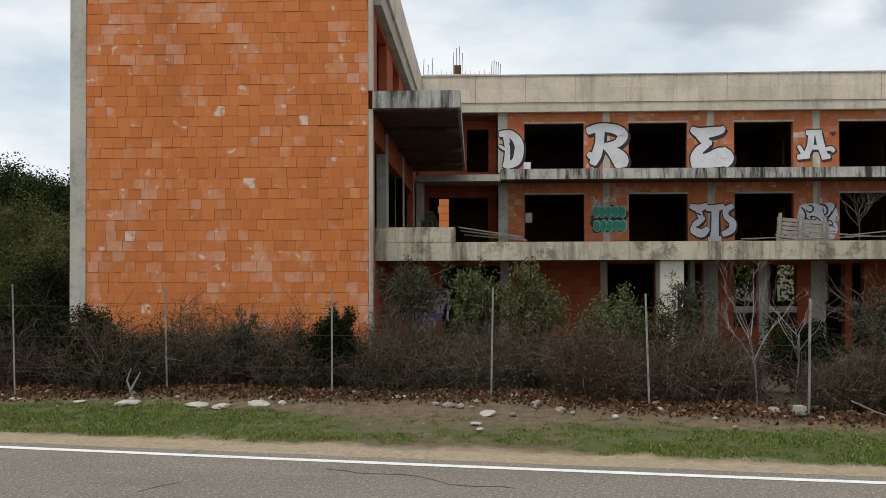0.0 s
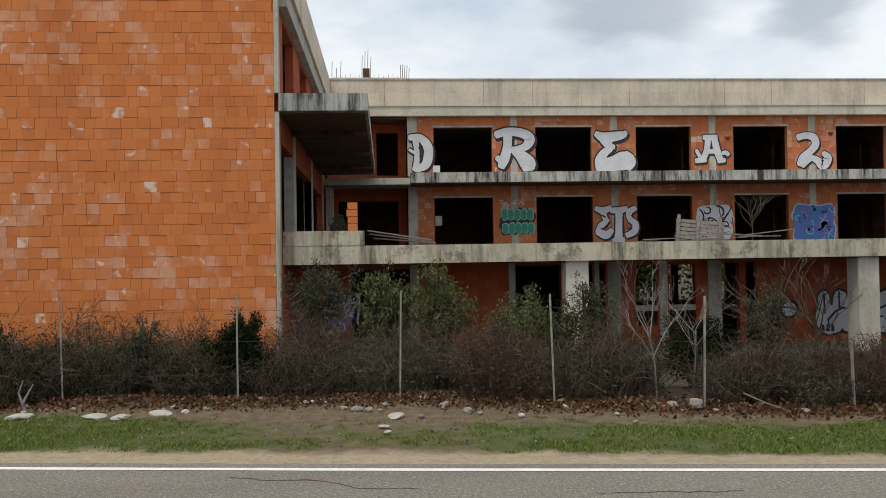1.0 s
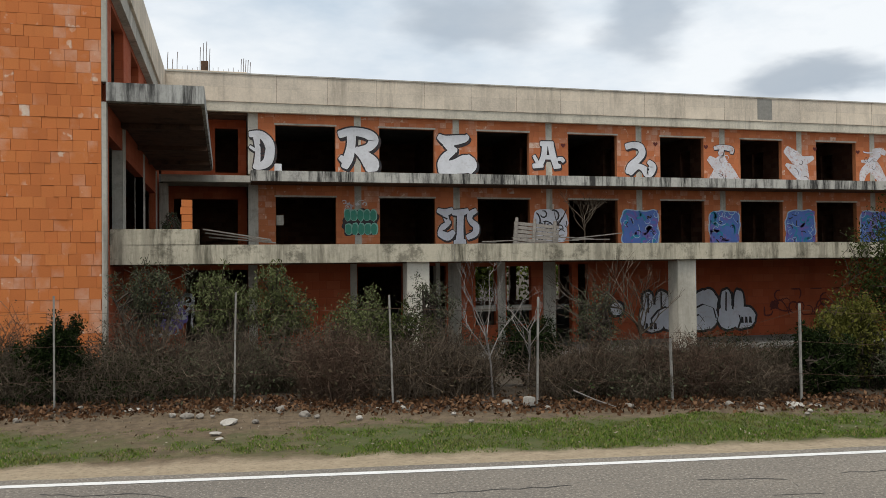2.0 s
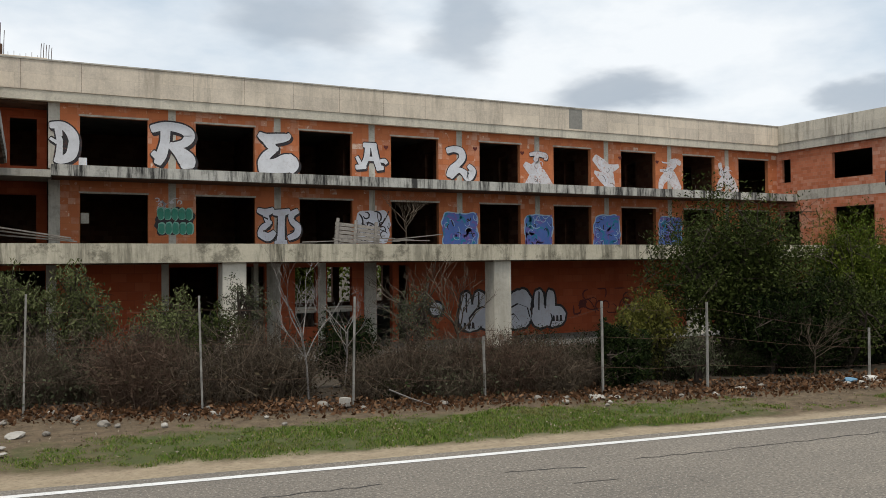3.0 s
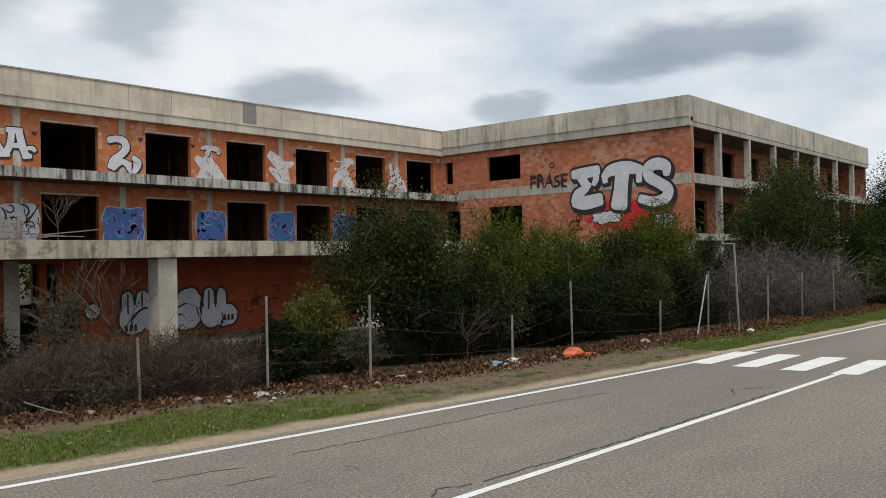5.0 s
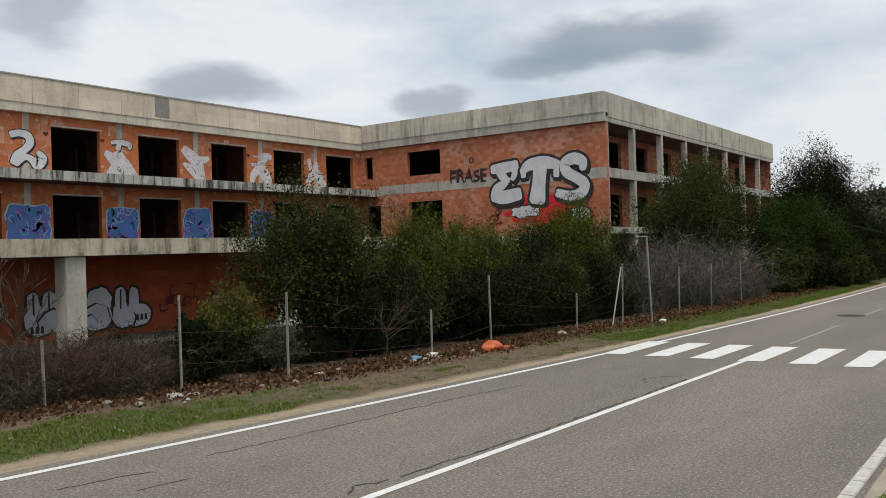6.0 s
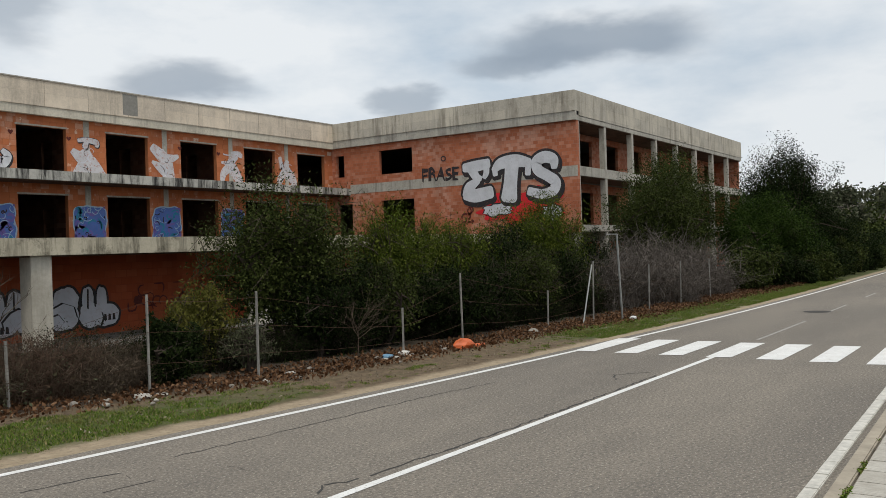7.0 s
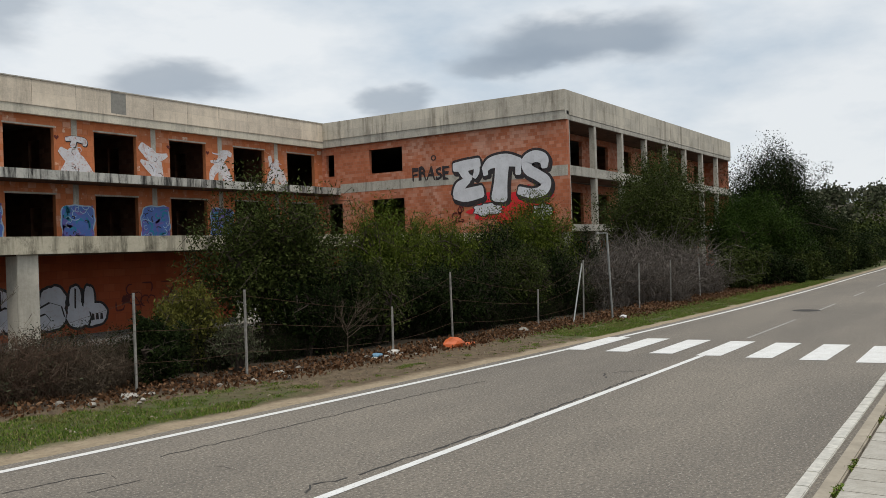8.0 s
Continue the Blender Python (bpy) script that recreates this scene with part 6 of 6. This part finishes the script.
M_STONE = plain("pale_stone", (0.44, 0.405, 0.35), 0.9, vary=0.35, scale=9)
M_STONED = plain("dusty_stone", (0.28, 0.25, 0.21), 0.95, vary=0.4, scale=9)
M_BAG = plain("orange_plastic", (0.62, 0.13, 0.035), 0.45, vary=0.3)
for i, (x, y, s, pale_) in enumerate(((-4.35, 13.1, 0.24, 1), (-3.95, 13.0, 0.20, 1), (-3.4, 13.2, 0.27, 1), (-5.55, 13.25, 0.26, 1), (-7.6, 13.6, 0.15, 1), (-1.2, 13.9, 0.16, 1), (0.25, 12.45, 0.20, 1), (0.06, 11.68, 0.10, 1), (0.12, 11.28, 0.08, 1), (1.35, 12.7, 0.12, 0), (1.05, 13.3, 0.12, 0), (4.55, 12.65, 0.16, 0), (-0.35, 13.1, 0.12, 0), (8.75, 11.2, 0.22, 1), (11.5, 10.7, 0.16, 1), (12.0, 10.75, 0.1, 0), (9.0, 11.05, 0.12, 1), (18.9, 9.8, 0.22, 0), (13.9, 10.2, 0.13, 1), (14.25, 10.15, 0.16, 1), (13.6, 10.25, 0.12, 1), (2.5, 12.9, 0.08, 1), (-6.4, 13.4, 0.12, 1), (6.3, 11.9, 0.1, 0), (15.2, 9.95, 0.1, 0))):
    o = obj("stone", stone(i, (s * 0.85, s * 0.6, s * (0.2 if pale_ else 0.45))), M_STONE if pale_ else M_STONED, "pale broken slab of stone on the verge" if pale_ else "dusty rounded stone on the verge", "stone", "stones on the verge")
    o.location = (x, y, 0.05)
    o.rotation_euler = (0, 0, i * 1.3)
o = obj("concrete_block", boxes((-0.075, -0.07, 0, 0.075, 0.07, 0.14), bevel=0.012), M_STONE, "pale broken concrete block beside the fence", "block")
o.matrix_basis = pose(4.82, 12.4, 0.045, 0, 4, 20)
rng = random.Random(12)
for i in range(60):
    x = rng.uniform(-9, 16)
    v = rng.uniform(0.62, 1.05)
    y = float(far_line(x)) + (float(fence_line(x)) - float(far_line(x))) * v
    s = rng.uniform(0.03, 0.075)
    o = obj("rubble_piece", stone(50 + i % 7, (s, s * 0.8, s * 0.6)), M_STONE if rng.random() < 0.35 else M_STONED, "small piece of rubble among dead leaves", "rubble", "rubble along the fence")
    o.location = (x, y, 0.055)
    o.rotation_euler = (0, 0, i)
bm = stone(91, (0.30, 0.2, 0.13))
bmesh.ops.translate(bm, verts=bm.verts, vec=(0, 0, 0.1))
bm2 = stone(92, (0.35, 0.12, 0.04))
bmesh.ops.translate(bm2, verts=bm2.verts, vec=(0.35, -0.1, 0.04))
tmp = bpy.data.meshes.new("tmp")
bm2.to_mesh(tmp)
bm.from_mesh(tmp)
bm2.free()
o = obj("plastic_bag", bm, M_BAG, "crumpled orange plastic sheet among the rubbish", "rubbish")
o.location = (15.75, 9.8, 0.02)
for x, y, col, lab in ((13.75, 10.3, (0.16, 0.30, 0.42), "crumpled pale blue packaging on the verge"), (14.3, 10.32, (0.6, 0.56, 0.5), "crumpled white packaging on the verge"), (22.9, 8.8, (0.62, 0.6, 0.58), "small white litter on the verge")):
    o = obj("litter", stone(int(x * 7), (0.16, 0.1, 0.05)), plain("litter_" + str(int(x * 10)), col, 0.5), lab, "rubbish")
    o.location = (x, y, 0.08)
bm = bmesh.new()
tube(bm, [(5.55, 12.35, 0.26), (5.8, 12.1, 0.14), (6.05, 11.8, 0.05)], [0.014, 0.012, 0.008], 6)
obj("fallen_branch", bm, M_PALET, "pale fallen branch lying on the verge", "branch")
bm = bmesh.new()
tube(bm, [(-5.6, 13.6, 0.05), (-5.75, 13.7, 0.35), (-5.7, 13.75, 0.55)], [0.022, 0.016, 0.008], 6)
tube(bm, [(-5.65, 13.6, 0.2), (-5.5, 13.65, 0.5)], [0.025, 0.01], 5)
obj("dead_stump", bm, M_PALET, "pale dead stump standing at the fence", "stump")

# manhole patch on the road
bm = bmesh.new()
bmesh.ops.create_circle(bm, cap_ends=True, radius=0.38, segments=24, matrix=pose(26.8, 4.75, 0.004))
obj("road_patch", bm, M_CRACK, "dark round patch in the asphalt", "patch", kind="structure")

# ---------------------------------------------------------------- pavement tiles
k = Mat("pavement_tile", 0.9)
c = k.mix(k.random(), (0.40, 0.37, 0.315), (0.48, 0.45, 0.39))
c = k.mix(k.ramp(k.noise(7, 5, 0.7), (0.4, 0.0), (0.7, 0.6)), c, (0.27, 0.24, 0.195))
wv = k.t.nodes.new("ShaderNodeTexWave")
wv.wave_type = "RINGS"
wv.rings_direction = "Z"
wv.inputs["Scale"].default_value = 7.0
tc = k.t.nodes.new("ShaderNodeTexCoord")
k.link(tc.outputs["Object"], wv.inputs["Vector"])
k.bump(k.math("ADD", wv.outputs["Fac"], k.noise(50, 4)), 0.6, 0.006)
M_TILE = k.done(c)
bm = boxes((0, 0, 0, 0.385, 0.385, 0.03), bevel=0.006)
me = bpy.data.meshes.new("tile")
bm.to_mesh(me)
bm.free()
me.materials.append(M_TILE)
rnd = random.Random(2)
for i in range(34):
    for j in range(5):
        o = new("tile", me)
        o.parent = pave
        o.matrix_basis = pose(6.4 + 0.4 * i, 0.815 - 0.4 * j, 0.022 + rnd.uniform(-0.003, 0.004), rnd.uniform(-0.4, 0.4), rnd.uniform(-0.4, 0.4), 0)
rng = np.random.default_rng(77)
p = np.stack([rng.uniform(7, 16, 2600), 1.222 + rng.normal(size=2600) * 0.022, rng.uniform(0.03, 0.055, 2600)], 1)
p = p[[noise.noise((a * 2.2, 0, 5)) > 0.05 for a in p[:, 0]]]
V, F = leaves(rng, p, 0.035, 0.5)
tagged(new("kerb_weeds", np_mesh("kerb_weeds", V, F, M_GRASS)), "small dry weeds in the kerb joint", "weeds", kind="stuff")

# ---------------------------------------------------------------- blocks of the tall wing wall
X0, X1, ROW = -10.16, XW - 0.105, 0.273
wing = obj("wall_wing", boxes((X0, YW + 0.012, -0.4, X1, YW + 0.26, 10.78)), M_JOINT, "tall blank wall of orange clay blocks with pale stains", "wall", kind="structure")
lengths = (0.23, 0.28, 0.33, 0.42)
shared = []
for w in lengths:
    bm = boxes((0, 0, 0, w - 0.005, 0.03, ROW - 0.006))
    me = bpy.data.meshes.new("block")
    bm.to_mesh(me)
    bm.free()
    me.materials.append(M_BLOCK)
    shared.append(me)
rnd = random.Random(6)
rest, placed = [], 0
for r in range(41):
    z = -0.4 + ROW * r
    x = X0 - rnd.uniform(0, 0.2)
    while x < X1 - 0.05:
        i = rnd.choice((0, 1, 1, 2, 2, 3))
        w = lengths[i]
        dy = rnd.uniform(-0.008, 0.006)
        if 13 <= r < 31 and placed < 300 and X0 <= x and x + w <= X1:
            o = new("block", shared[i])
            o.parent = wing
            o.matrix_basis = pose(x, YW - 0.006 + dy, z + rnd.uniform(-0.005, 0.005), rnd.uniform(-0.8, 0.8), rnd.uniform(-0.7, 0.7), rnd.uniform(-0.8, 0.8))
            placed += 1
        else:
            a, b = max(x, X0), min(x + w - 0.005, X1)
            if b - a > 0.04:
                rest.append((a, YW - 0.006 + dy, z, b, YW + 0.02, min(z + ROW - 0.006, 10.78)))
        x += w
R = np.array(rest)
pick = np.array([[0, 1, 2], [3, 1, 2], [3, 4, 2], [0, 4, 2], [0, 1, 5], [3, 1, 5], [3, 4, 5], [0, 4, 5]])
V = R[:, pick].reshape(-1, 3)
F = (np.arange(len(R))[:, None, None] * 8 + np.array([[0, 1, 5, 4], [1, 2, 6, 5], [3, 0, 4, 7], [4, 5, 6, 7], [3, 2, 1, 0]])[None]).reshape(-1, 4)
o = tagged(new("block_rest", np_mesh("block_rest", V, F, M_BLOCK)), kind="stuff")
o.parent = wing

# ---------------------------------------------------------------- blocks of the long facade
main = bpy.data.objects["wall_main"]
main.data.materials[0] = M_JOINT
rnd = random.Random(16)
lengths = (0.30, 0.36, 0.42)
shared = []
for w in lengths:
    bm = boxes((0, 0, 0, w - 0.010, 0.02, ROW - 0.011))
    me = bpy.data.meshes.new("block")
    bm.to_mesh(me)
    bm.free()
    me.materials.append(M_BLOCKF)
    shared.append(me)
rest, placed = [], 0
for a, c, b, d in wall_cells((1.67, XR), (2.4, 9.12), holes):
    r = 0
    while c + ROW * r < d - 0.03:
        z = c + ROW * r
        top = min(z + ROW - 0.011, d)
        x = a + 0.004 - (rnd.uniform(0.05, 0.25) if b - a > 1 else 0)
        while x < b - 0.05:
            i = rnd.randrange(3)
            w = lengths[i]
            y = YF - rnd.uniform(0.003, 0.010)
            x0, x1 = max(x, a + 0.004), min(x + w - 0.010, b - 0.004)
            if placed < 300 and 2.8 < z and x1 < 22 and x0 == x and x1 - x0 > w - 0.011 and top - z > ROW - 0.012:
                o = new("block", shared[i])
                o.parent = main
                o.location = (x, y, z)
                placed += 1
            elif x1 - x0 > 0.03:
                rest.append((x0, y, z, x1, YF + 0.012, top))
            x += w
        r += 1
R = np.array(rest)
V = R[:, pick].reshape(-1, 3)
F = (np.arange(len(R))[:, None, None] * 8 + np.array([[0, 1, 5, 4], [1, 2, 6, 5], [3, 0, 4, 7], [4, 5, 6, 7], [3, 2, 1, 0]])[None]).reshape(-1, 4)
o = tagged(new("block_rest", np_mesh("block_rest", V, F, M_BLOCKF)), kind="stuff")
o.parent = main
